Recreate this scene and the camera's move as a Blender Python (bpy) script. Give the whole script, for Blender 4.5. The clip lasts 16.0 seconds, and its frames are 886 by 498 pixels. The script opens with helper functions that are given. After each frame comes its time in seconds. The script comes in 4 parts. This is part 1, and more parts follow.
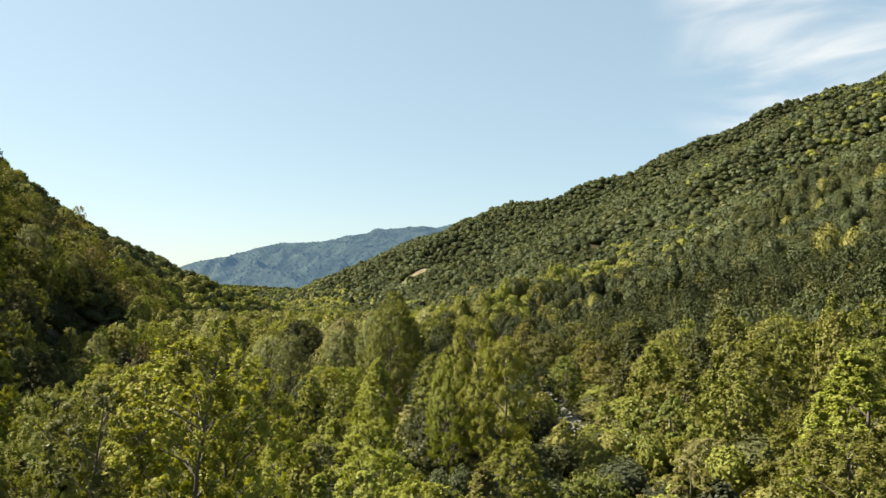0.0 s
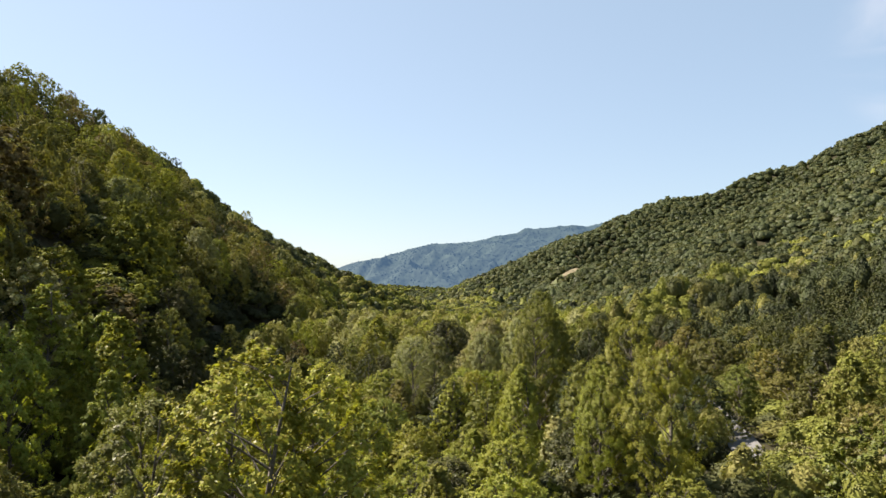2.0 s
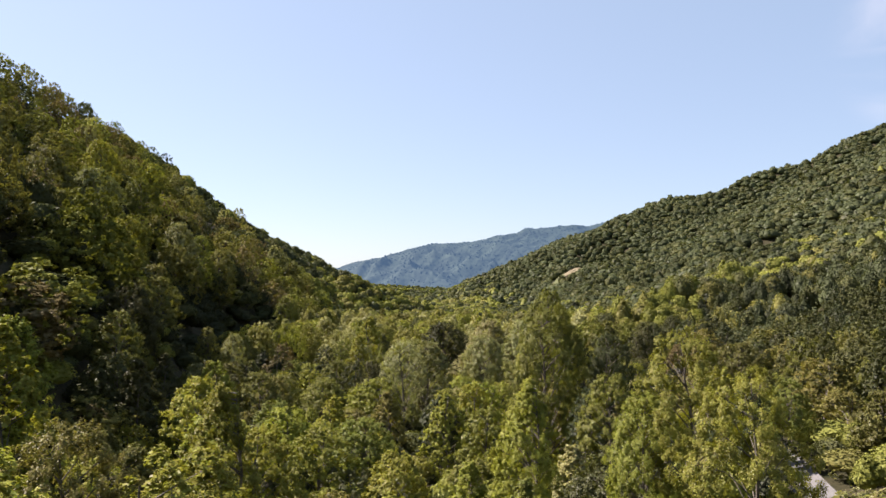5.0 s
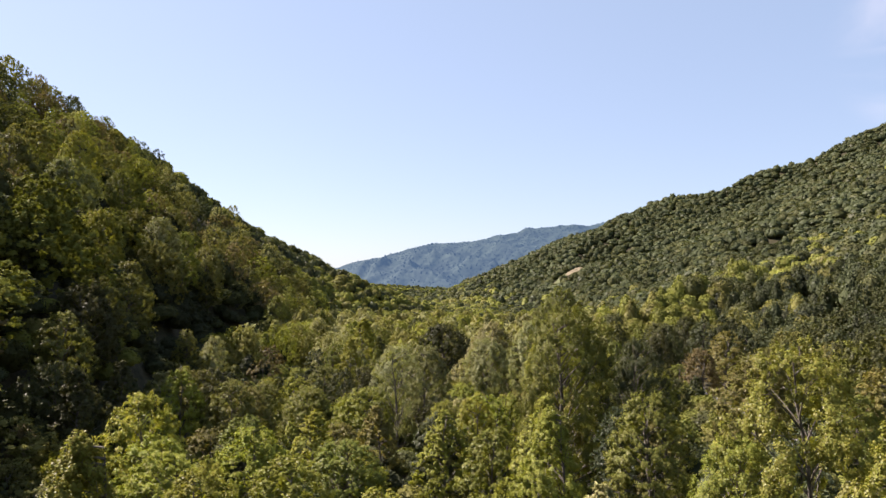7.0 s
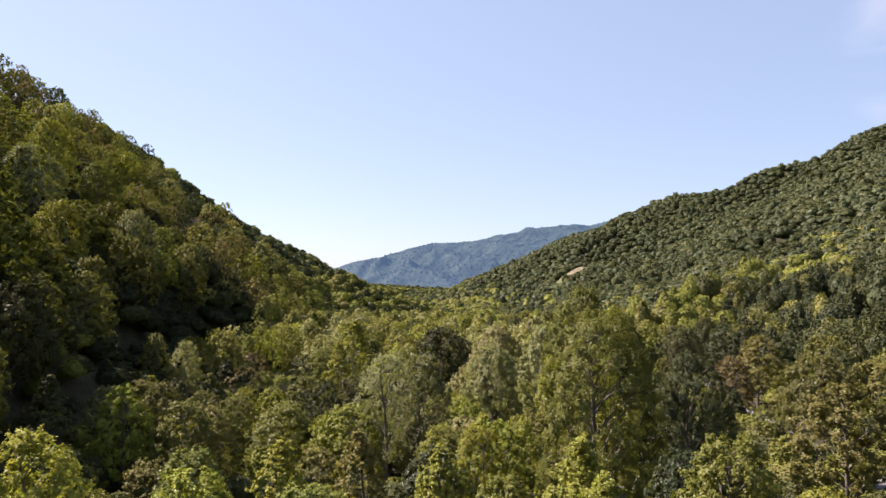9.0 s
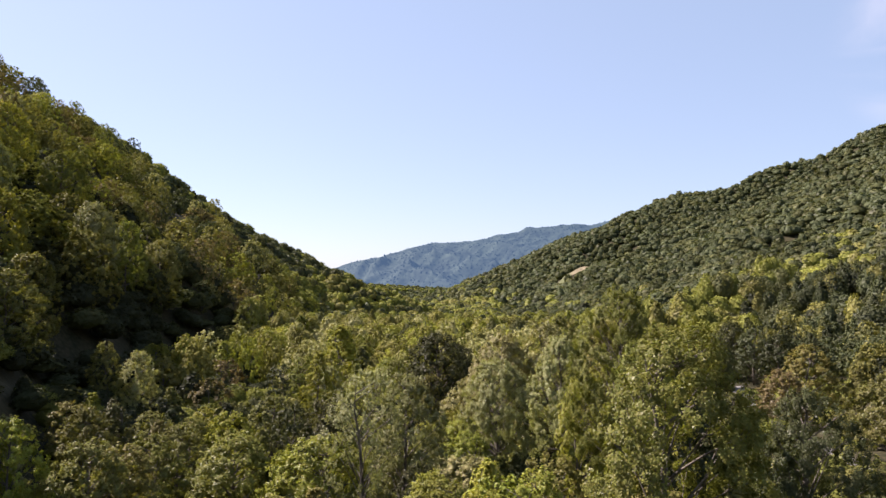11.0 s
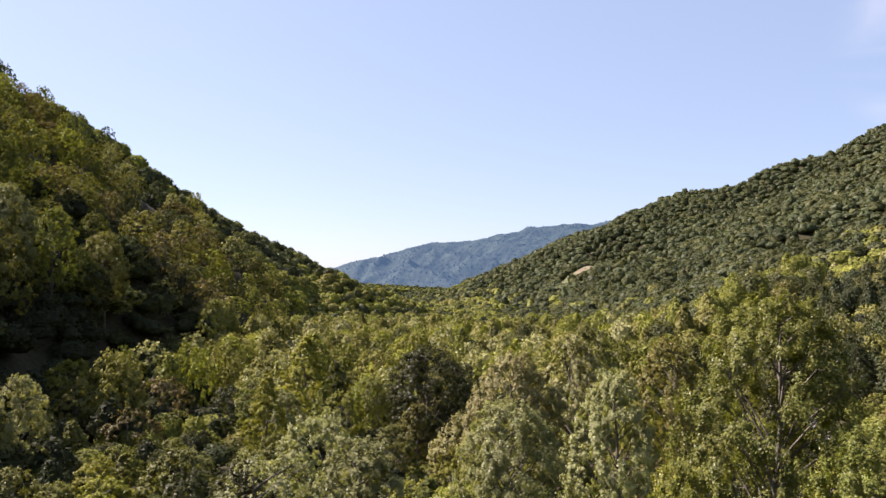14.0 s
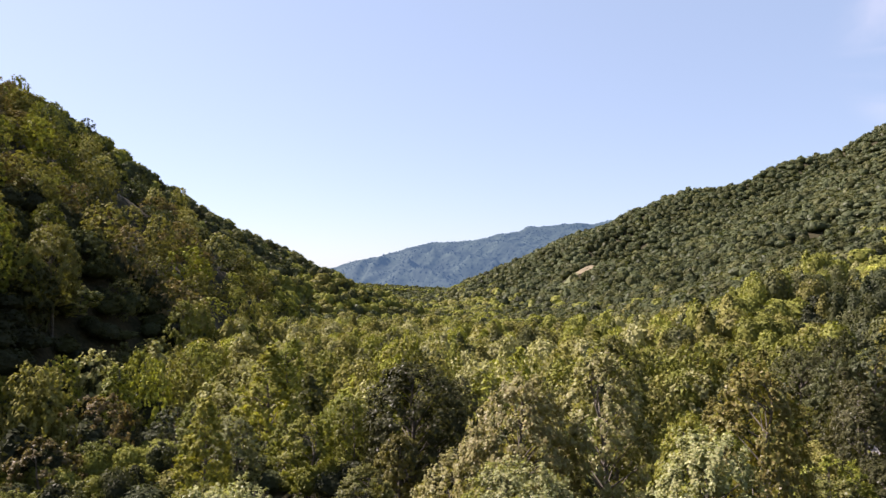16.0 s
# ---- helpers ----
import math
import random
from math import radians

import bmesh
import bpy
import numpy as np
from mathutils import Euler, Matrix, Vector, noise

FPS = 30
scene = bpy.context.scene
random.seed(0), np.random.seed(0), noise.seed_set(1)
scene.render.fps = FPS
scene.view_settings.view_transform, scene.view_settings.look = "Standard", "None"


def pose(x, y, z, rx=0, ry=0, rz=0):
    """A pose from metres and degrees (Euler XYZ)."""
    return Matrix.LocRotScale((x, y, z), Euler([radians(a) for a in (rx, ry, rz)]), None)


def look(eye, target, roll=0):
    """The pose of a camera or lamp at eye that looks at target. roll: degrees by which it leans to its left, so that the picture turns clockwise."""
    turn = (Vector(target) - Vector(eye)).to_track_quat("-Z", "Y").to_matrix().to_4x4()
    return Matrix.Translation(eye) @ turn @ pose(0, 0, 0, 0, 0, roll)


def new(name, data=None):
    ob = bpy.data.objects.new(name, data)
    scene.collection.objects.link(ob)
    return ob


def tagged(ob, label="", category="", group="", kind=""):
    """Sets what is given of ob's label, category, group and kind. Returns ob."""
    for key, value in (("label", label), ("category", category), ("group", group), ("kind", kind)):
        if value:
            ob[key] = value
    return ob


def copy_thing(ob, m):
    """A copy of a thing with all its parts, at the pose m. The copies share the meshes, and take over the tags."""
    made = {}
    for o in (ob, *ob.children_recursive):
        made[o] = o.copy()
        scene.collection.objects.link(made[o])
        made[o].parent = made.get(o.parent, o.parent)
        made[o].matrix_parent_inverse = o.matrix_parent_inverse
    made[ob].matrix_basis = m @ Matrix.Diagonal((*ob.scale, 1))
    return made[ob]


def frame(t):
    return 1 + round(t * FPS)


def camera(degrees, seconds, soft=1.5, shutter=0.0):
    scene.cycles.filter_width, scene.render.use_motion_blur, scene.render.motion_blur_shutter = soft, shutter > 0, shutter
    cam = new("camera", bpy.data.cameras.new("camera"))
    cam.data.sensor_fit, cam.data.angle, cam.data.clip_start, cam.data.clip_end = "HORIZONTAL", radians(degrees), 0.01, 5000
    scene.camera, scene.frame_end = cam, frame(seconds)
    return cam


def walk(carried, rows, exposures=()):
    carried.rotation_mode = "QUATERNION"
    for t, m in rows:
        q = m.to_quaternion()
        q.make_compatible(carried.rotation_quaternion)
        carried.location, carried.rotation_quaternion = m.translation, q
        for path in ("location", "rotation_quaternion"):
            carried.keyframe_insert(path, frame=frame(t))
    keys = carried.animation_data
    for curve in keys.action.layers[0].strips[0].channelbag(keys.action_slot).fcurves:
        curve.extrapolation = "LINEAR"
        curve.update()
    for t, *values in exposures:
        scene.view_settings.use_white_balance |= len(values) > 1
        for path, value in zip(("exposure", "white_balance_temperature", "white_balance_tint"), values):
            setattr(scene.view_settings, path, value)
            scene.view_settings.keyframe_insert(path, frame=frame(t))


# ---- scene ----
# Camera: a small drone that turns a little to its left, then flies ahead down a wooded valley.
cam = camera(64.2, 16.0, soft=1.5)
TILT = 2.55
TURN = [(0, -9.2), (0.1, -8.65), (0.2, -7.9), (0.3, -7.0), (0.4, -5.85), (0.5, -4.55), (0.6, -3.1), (0.7, -1.7), (0.8, -0.5),
        (0.9, 0.55), (1.0, 1.55), (1.1, 2.1), (1.2, 2.42), (1.3, 2.65), (1.4, 2.8), (1.5, 2.9), (2, 2.92), (16, 3.03)]
WAY = [(0, 0.00, 0.00, 16.50), (0.5, 0.33, 1.92, 16.44), (1, 0.73, 3.70, 16.40), (1.5, 1.07, 5.39, 16.36), (2, 1.32, 7.15, 16.32),
       (3, 1.55, 11.29, 16.25), (4, 1.62, 16.18, 16.13), (6.5, 1.27, 31.56, 15.69), (7.5, 1.04, 38.43, 15.48),
       (8.5, 0.75, 46.35, 15.32), (9, 0.62, 50.78, 15.27), (11.5, 0.35, 74.79, 15.22), (12.5, 0.25, 84.81, 15.20),
       (13.5, 0.15, 94.96, 15.15), (14.5, 0.18, 105.04, 15.08), (15.5, 0.32, 115.03, 14.98), (16, 0.37, 120.00, 14.93)]


def between(t, rows, column):
    return float(np.interp(t, [r[0] for r in rows], [r[column] for r in rows]))


STOPS = sorted({r[0] for r in TURN} | {r[0] for r in WAY})
FLIGHT = [(t, pose(between(t, WAY, 1), between(t, WAY, 2), between(t, WAY, 3), 90 + TILT, 0, between(t, TURN, 1))) for t in STOPS]
walk(cam, FLIGHT, exposures=[(0, 1.8, 6730, 6), (1, 1.8, 6620, 10), (2.5, 1.8, 6430, 17), (4, 1.8, 6360, 21), (7, 1.8, 6290, 26), (16, 1.8, 6230, 29)])

# ---- light ----
SUN_HIGH, SUN_SIDE = 46.0, 66.0     # degrees above the horizon; degrees to the left of the way ahead
world = bpy.data.worlds.new("sky")
scene.world = world
world.use_nodes = True
wn, wl = world.node_tree.nodes, world.node_tree.links
wn.clear()
sky = wn.new("ShaderNodeTexSky")
sky.sky_type, sky.sun_disc = "NISHITA", False
sky.sun_elevation, sky.sun_rotation = radians(SUN_HIGH), radians(-SUN_SIDE)
sky.air_density, sky.dust_density, sky.ozone_density, sky.altitude = 0.95, 0.7, 0.8, 300
back = wn.new("ShaderNodeBackground")
back.inputs["Strength"].default_value = 0.0685
world_out = wn.new("ShaderNodeOutputWorld")
# thin high cloud to the right of the valley
turn = wn.new("ShaderNodeTexCoord")
toward = wn.new("ShaderNodeVectorMath")
toward.operation = "DOT_PRODUCT"
toward.inputs[1].default_value = Vector((0.62, 0.72, 0.31)).normalized()
region = wn.new("ShaderNodeMapRange")
region.interpolation_type = "SMOOTHSTEP"
region.inputs["From Min"].default_value, region.inputs["From Max"].default_value = 0.966, 0.994
spread = wn.new("ShaderNodeMapping")
spread.inputs["Rotation"].default_value, spread.inputs["Scale"].default_value = (0.0, radians(24), radians(20)), (2.2, 2.2, 9.0)
wisp = wn.new("ShaderNodeTexNoise")
wisp.inputs["Scale"].default_value, wisp.inputs["Detail"].default_value, wisp.inputs["Distortion"].default_value = 1.6, 5, 0.6
edge = wn.new("ShaderNodeMapRange")
edge.interpolation_type = "SMOOTHSTEP"
edge.inputs["From Min"].default_value, edge.inputs["From Max"].default_value = 0.36, 0.66
cover = wn.new("ShaderNodeMath")
cover.operation = "MULTIPLY"
cloudy = wn.new("ShaderNodeMix")
cloudy.data_type = "RGBA"
cloudy.inputs["B"].default_value = (4.3, 4.35, 4.5, 1)
hazy = wn.new("ShaderNodeMix")
hazy.data_type = "RGBA"
hazy.inputs["Factor"].default_value = 0.66
aside = wn.new("ShaderNodeVectorMath")
aside.operation, aside.inputs[1].default_value = "DOT_PRODUCT", (math.sin(radians(SUN_SIDE)), -math.cos(radians(SUN_SIDE)), 0.25)
depth = wn.new("ShaderNodeMapRange")
depth.inputs["From Min"].default_value, depth.inputs["From Max"].default_value = -0.6, 0.5
veil = wn.new("ShaderNodeMix")
veil.data_type = "RGBA"
veil.inputs["A"].default_value, veil.inputs["B"].default_value = (2.28, 2.86, 3.14, 1), (1.77, 2.44, 2.9, 1)
wl.new(turn.outputs["Generated"], aside.inputs[0]), wl.new(aside.outputs["Value"], depth.inputs["Value"])
wl.new(depth.outputs[0], veil.inputs["Factor"]), wl.new(veil.outputs["Result"], hazy.inputs["B"])
wl.new(turn.outputs["Generated"], toward.inputs[0]), wl.new(toward.outputs["Value"], region.inputs["Value"])
wl.new(turn.outputs["Generated"], spread.inputs["Vector"]), wl.new(spread.outputs[0], wisp.inputs["Vector"])
wl.new(wisp.outputs["Fac"], edge.inputs["Value"])
wl.new(region.outputs[0], cover.inputs[0]), wl.new(edge.outputs[0], cover.inputs[1])
wl.new(cover.outputs[0], cloudy.inputs["Factor"]), wl.new(sky.outputs["Color"], hazy.inputs["A"]), wl.new(hazy.outputs["Result"], cloudy.inputs["A"])
wl.new(cloudy.outputs["Result"], back.inputs["Color"])
wl.new(back.outputs["Background"], world_out.inputs["Surface"])

a, b = radians(SUN_HIGH), radians(SUN_SIDE)
toward_sun = Vector((-math.sin(b) * math.cos(a), math.cos(b) * math.cos(a), math.sin(a)))
sun = new("sun", bpy.data.lights.new("sun", "SUN"))
sun.data.energy, sun.data.angle, sun.data.color = 5.0, radians(0.53), (1.0, 0.925, 0.8)
sun.matrix_world = look(toward_sun * 300, (0, 0, 0))


# ---- materials ----
def material(name):
    m = bpy.data.materials.new(name)
    m.use_nodes = True
    m.node_tree.nodes.clear()
    return m, m.node_tree.nodes, m.node_tree.links


def leaf_material(name, per_object, spread, through_leaf):
    """Thin leaves: matt front, light passing through, a slight wax gloss. The tint comes from the tree."""
    m, n, l = material(name)
    out = n.new("ShaderNodeOutputMaterial")
    if per_object:
        src = n.new("ShaderNodeObjectInfo").outputs["Color"]
    else:
        at = n.new("ShaderNodeAttribute")
        at.attribute_name = "tint"
        src = at.outputs["Color"]
    isl = n.new("ShaderNodeNewGeometry").outputs["Random Per Island"]
    hsv = n.new("ShaderNodeHueSaturation")
    hue, val = n.new("ShaderNodeMapRange"), n.new("ShaderNodeMapRange")
    for node, lo, hi in ((hue, 0.478, 0.522) if per_object else (hue, 0.49, 0.51), (val, *spread)):
        node.inputs["To Min"].default_value, node.inputs["To Max"].default_value = lo, hi
    mix = n.new("ShaderNodeMath")
    mix.operation, mix.inputs[1].default_value = "MULTIPLY", 7.31
    frac = n.new("ShaderNodeMath")
    frac.operation = "FRACT"
    l.new(isl, mix.inputs[0]), l.new(mix.outputs[0], frac.inputs[0])
    l.new(isl, hue.inputs["Value"]), l.new(frac.outputs[0], val.inputs["Value"])
    l.new(src, hsv.inputs["Color"]), l.new(hue.outputs[0], hsv.inputs["Hue"]), l.new(val.outputs[0], hsv.inputs["Value"])
    dif, tra, glo = n.new("ShaderNodeBsdfDiffuse"), n.new("ShaderNodeBsdfTranslucent"), n.new("ShaderNodeBsdfGlossy")
    warm = n.new("ShaderNodeMix")
    warm.data_type, warm.blend_type = "RGBA", "MULTIPLY"
    warm.inputs["Factor"].default_value = 1.0
    warm.inputs["B"].default_value = (1.2, 1.25, 0.5, 1)
    l.new(hsv.outputs[0], warm.inputs["A"])
    l.new(hsv.outputs[0], dif.inputs["Color"]), l.new(warm.outputs["Result"], tra.inputs["Color"])
    glo.inputs["Roughness"].default_value = 0.4
    glo.inputs["Color"].default_value = (0.8, 0.8, 0.8, 1)
    one, two = n.new("ShaderNodeMixShader"), n.new("ShaderNodeMixShader")
    one.inputs[0].default_value, two.inputs[0].default_value = through_leaf, 0.01 if per_object else 0.004
    l.new(dif.outputs[0], one.inputs[1]), l.new(tra.outputs[0], one.inputs[2])
    l.new(one.outputs[0], two.inputs[1]), l.new(glo.outputs[0], two.inputs[2])
    l.new(two.outputs[0], out.inputs["Surface"])
    return m


def rough_material(name, dark, light, scale, fine, rough=0.9, bump=0.4, mottles=3.0):
    """A matt natural surface with coarse mottling and fine grain."""
    m, n, l = material(name)
    out, bs = n.new("ShaderNodeOutputMaterial"), n.new("ShaderNodeBsdfPrincipled")
    where = n.new("ShaderNodeTexCoord")
    big, small = n.new("ShaderNodeTexNoise"), n.new("ShaderNodeTexNoise")
    big.inputs["Scale"].default_value, big.inputs["Detail"].default_value = scale, 4
    small.inputs["Scale"].default_value, small.inputs["Detail"].default_value = fine, 5
    for node in (big, small):
        l.new(where.outputs["Object"], node.inputs["Vector"])
    add = n.new("ShaderNodeMath")
    add.operation = "MULTIPLY_ADD"
    add.inputs[1].default_value, add.inputs[2].default_value = 0.5, 0.0
    half = n.new("ShaderNodeMath")
    half.operation, half.inputs[1].default_value = "MULTIPLY_ADD", 0.5
    l.new(small.outputs["Fac"], add.inputs[0])
    l.new(big.outputs["Fac"], half.inputs[0]), l.new(add.outputs[0], half.inputs[2])
    ramp = n.new("ShaderNodeValToRGB")
    ramp.color_ramp.elements[0].position, ramp.color_ramp.elements[1].position = 0.36, 0.64
    ramp.color_ramp.elements[0].color, ramp.color_ramp.elements[1].color = (*dark, 1), (*light, 1)
    l.new(half.outputs[0], ramp.inputs[0]), l.new(ramp.outputs[0], bs.inputs["Base Color"])
    bp = n.new("ShaderNodeBump")
    bp.inputs["Strength"].default_value, bp.inputs["Distance"].default_value = bump, 0.1
    l.new(small.outputs["Fac"], bp.inputs["Height"]), l.new(bp.outputs[0], bs.inputs["Normal"])
    bs.inputs["Roughness"].default_value, bs.inputs["Specular IOR Level"].default_value = rough, 0.08
    l.new(bs.outputs[0], out.inputs["Surface"])
    return m


LEAVES = leaf_material("leaves", True, (0.78, 1.22), 0.3)
FAR_LEAVES = leaf_material("far_leaves", False, (0.88, 1.12), 0.2)
BARK = rough_material("bark", (0.05, 0.042, 0.033), (0.17, 0.15, 0.12), 1.5, 14)
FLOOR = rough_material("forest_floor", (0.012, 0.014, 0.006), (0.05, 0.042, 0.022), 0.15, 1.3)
EARTH = rough_material("bare_earth", (0.1, 0.082, 0.05), (0.19, 0.16, 0.1), 0.16, 0.9)
ROAD = rough_material("worn_road", (0.09, 0.087, 0.084), (0.17, 0.163, 0.155), 0.3, 9)
GRASS = rough_material("grass", (0.055, 0.062, 0.028), (0.1, 0.105, 0.048), 0.2, 3)


# ---- the lie of the land ----
def soft_max(p, q, width):
    h = np.clip(0.5 + 0.5 * (p - q) / width, 0, 1)
    return q + (p - q) * h + width * h * (1 - h)


def waves(x, y, size, seed):
    """Smooth uneven rises and dips from -1 to 1."""
    g = np.random.default_rng(seed)
    out = np.zeros(np.broadcast(x, y).shape)
    for i in range(7):
        t, k, p = g.uniform(0, 6.28), g.uniform(0.6, 1.7) * 6.28 / size, g.uniform(0, 6.28)
        out = out + np.sin((x * np.cos(t) + y * np.sin(t)) * k + p)
    return out / 4.0


def crest(x, y, ends, front, behind):
    """A ridge between two ends: falls off to the front and behind it."""
    (x0, y0, z0), (x1, y1, z1) = ends
    dx, dy = x1 - x0, y1 - y0
    long = math.hypot(dx, dy)
    k = np.clip(((x - x0) * dx + (y - y0) * dy) / long**2, 0, 1)
    far = np.hypot(x - x0 - k * dx, y - y0 - k * dy)
    side = ((x - x0) * dy - (y - y0) * dx) / long
    return z0 + (z1 - z0) * k - far * np.where(side > 0, behind, front)


def land(x, y):
    """Height of the ground."""
    x, y = np.asarray(x, float), np.asarray(y, float)
    bed = np.interp(y, [-400, 40, 90, 180, 300, 470, 900, 1400, 5000], [4, -1, -4, -12, -16, -21, -26, -28, -30])
    bed = bed + 0.8 * waves(x, y, 60, 3) + np.clip(x - 15, 0, 90) * 0.06 + np.maximum(0, np.abs(x - 20) - 60) * 0.05
    # the steep left-hand spur
    foot = np.interp(y, [-300, 0, 140, 185, 240, 310, 600, 900], [-22, -24, -45, -62, -68, -76, -112, -122])
    face = bed + np.interp(foot - x, [-100, 0, 28, 600], [-80, 0, 29.5, 410])
    k = ((x + 172) * -0.472 + (y - 847) * -0.881) / 286
    n = (x + 172) * -0.881 + (y - 847) * 0.472
    cap = np.interp(k, [-2, 0, 0.3, 0.6, 1, 1.2, 1.45, 2.5, 3.5], [-180, 22, 34, 49, 80, 86, 70, 90, 110]) - np.where(n > 0, 0.45, 0.22) * n - 120 * np.clip(-0.15 - k, 0, 1)
    left = np.minimum(face, cap) + 3.5 * waves(x, y, 75, 5) + 3 * waves(x, y, 300, 6)
    left = left + (12 * np.exp(-(((y - 505) / 75) ** 2)) + 5 * np.exp(-(((y - 385) / 60) ** 2))) * np.clip((-x - 140) / 60, 0, 1)
    left = soft_max(left, crest(x, y, ((-130, 690, 20), (-36, 740, -20)), 0.5, 0.5), 6)
    # the broad right-hand mountain
    toe = np.interp(y, [0, 200, 300, 420, 520, 900, 1300], [92, 100, 105, 95, 84, 55, 90])
    d = np.maximum(x - toe - 6 * waves(y, 0 * y, 300, 8), 0)
    hollow = 1 - 0.4 * np.exp(-(((y - 690) / 105) ** 2)) * np.clip(d / 60, 0, 1)
    slope = bed + (np.interp(d, [0, 20, 60, 150, 900], [0, 9, 20, 46, 262]) + 0.00013 * d * d) * hollow
    right = soft_max(np.minimum(slope, 420 - 0.1 * y), crest(x, y, ((292, 1290, 138), (720, 1250, 260)), 0.42, 0.42), 25)
    right = soft_max(right, crest(x, y, ((292, 1290, 138), (112, 1440, -14)), 0.6, 0.6), 8)
    right = soft_max(right, crest(x, y, ((705, 1264, 286), (1100, 1240, 436)), 0.8, 0.6), 8)
    right = np.minimum(right, 150 + 0.3 * np.maximum(x - 300, 0) + 28 * np.clip((x - 660) / 45, 0, 1) + 0.03 * np.maximum(x - 705, 0) - 0.35 * (y - 1300))
    right = right + 11 * np.exp(-(((x - 318) / 42) ** 2) - ((y - 1290) / 120) ** 2)
    right = right + 16 * np.exp(-(((x - 128) / 50) ** 2) - ((y - 970) / 90) ** 2)
    right = right + 8 * np.clip((y - 928) / 18, 0, 1) * np.clip((1010 - y) / 40, 0, 1) * np.exp(-(((x - 122) / 30) ** 2))
    right = soft_max(right, crest(x, y, ((48, 296, -8), (200, 505, 28)), 0.5, 0.35), 5)
    right = right + (7.5 * waves(x, y, 190, 9) + 9 * waves(x, y, 420, 10)) * np.clip(d / 80, 0, 1)
    # ground lowered along the foot of the steep slope, so trees with fixed tops stand taller
    dip = 4.5 * np.clip((x - foot + 5) / 12, 0, 1) * np.clip((19 - x) / 13, 0, 1) * np.interp(y, [25, 60, 130, 200], [0, 1, 1, 0])
    return soft_max(soft_max(left, right, 6), bed, 6) - dip


def sheet(name, xs, ys, height, mat):
    gx, gy = np.meshgrid(xs, ys)
    co = np.stack([gx, gy, height(gx, gy)], -1).reshape(-1, 3)
    w, h = len(xs), len(ys)
    i = (np.arange(h - 1)[:, None] * w + np.arange(w - 1)[None, :]).ravel()
    return mesh_object(name, co, np.stack([i, i + 1, i + w + 1, i + w], 1), mat, smooth=True)


def mesh_object(name, co, quads, mat, smooth=False, tint=None):
    """A mesh object from arrays of corners and four-cornered faces."""
    me = bpy.data.meshes.new(name)
    me.vertices.add(len(co)), me.loops.add(quads.size), me.polygons.add(len(quads))
    me.vertices.foreach_set("co", np.ascontiguousarray(co, np.float32).ravel())
    me.loops.foreach_set("vertex_index", np.ascontiguousarray(quads, np.int32).ravel())
    me.polygons.foreach_set("loop_start", np.arange(0, quads.size, quads.shape[1], dtype=np.int32))
    me.polygons.foreach_set("use_smooth", np.full(len(quads), smooth))
    if tint is not None:
        at = me.attributes.new("tint", "FLOAT_COLOR", "POINT")
        at.data.foreach_set("color", np.c_[tint, np.ones(len(tint))].astype(np.float32).ravel())
    me.update(calc_edges=True)
    me.materials.append(mat)
    return new(name, me)


def stretch(lo, hi, near, far, grow):
    """Grid lines, close together round `near` and wider apart away from it."""
    out, step, p = [near], far, near
    while p < hi:
        p += step
        step *= grow
        out.append(p)
    step, p = far, near
    while p > lo:
        p -= step
        step *= grow
        out.append(p)
    return np.array(sorted(out))


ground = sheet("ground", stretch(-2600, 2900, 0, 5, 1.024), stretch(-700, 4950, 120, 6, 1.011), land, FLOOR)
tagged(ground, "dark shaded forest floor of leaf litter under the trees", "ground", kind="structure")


# ---- far mountain ----
def far_height(x, y):
    top = np.interp(x, [-1500, -900, -615, -470, -302, -218, -50, 89, 187, 215, 383, 453, 537, 635, 800, 1400],
                    [-30, 20, 106, 134, 184, 198, 204, 237, 251, 268, 282, 290, 282, 307, 320, 300])
    base = np.interp(y, [2300, 2500, 3500, 4200], [-25, -20, 0, 0])
    up = np.clip((y - 2450) / 1050, 0, 1)
    # spurs that run down from the crest, with hollows between them
    across = x + 0.45 * (y - 3500) + 90 * waves(x, y, 700, 24)
    spur = 1 - np.abs(np.sin(across / 95 + 0.8 * waves(x, y, 500, 25)))
    small = 1 - np.abs(np.sin((x - 0.3 * (y - 3500)) / 41 + 1.1 * waves(x, y, 220, 26)))
    rise = top * (up * 0.5 + 0.5 * up**2) + (70 * spur + 26 * small + 25 * waves(x, y, 380, 21) - 42) * np.clip(up * 3, 0, 1) * (1 - up**3)
    rough = 6 * waves(x, y, 90, 22) + 3 * waves(x, y, 23, 23)
    return base + rise + rough * np.clip(up * 4, 0, 1) * 0.7 - np.maximum(y - 3500, 0) * 0.5


FAR_WOODS_GLOW = rough_material("far_woods_glow", (0.003, 0.007, 0.005), (0.026, 0.036, 0.024), 0.012, 0.06, bump=0.3)
# faint blue emission paints the haze of distance onto the mountain
far_haze = FAR_WOODS_GLOW.node_tree.nodes["Principled BSDF"]
far_haze.inputs["Emission Color"].default_value, far_haze.inputs["Emission Strength"].default_value = (0.27, 0.5, 0.82, 1), 0.075
far_hill = sheet("backdrop_mountain", np.arange(-1500, 1400, 12), np.arange(2320, 3800, 14), far_height, FAR_WOODS_GLOW)
tagged(far_hill, "distant blue-green wooded mountain ridge, haze painted as a faint blue glow", "mountain", kind="structure")


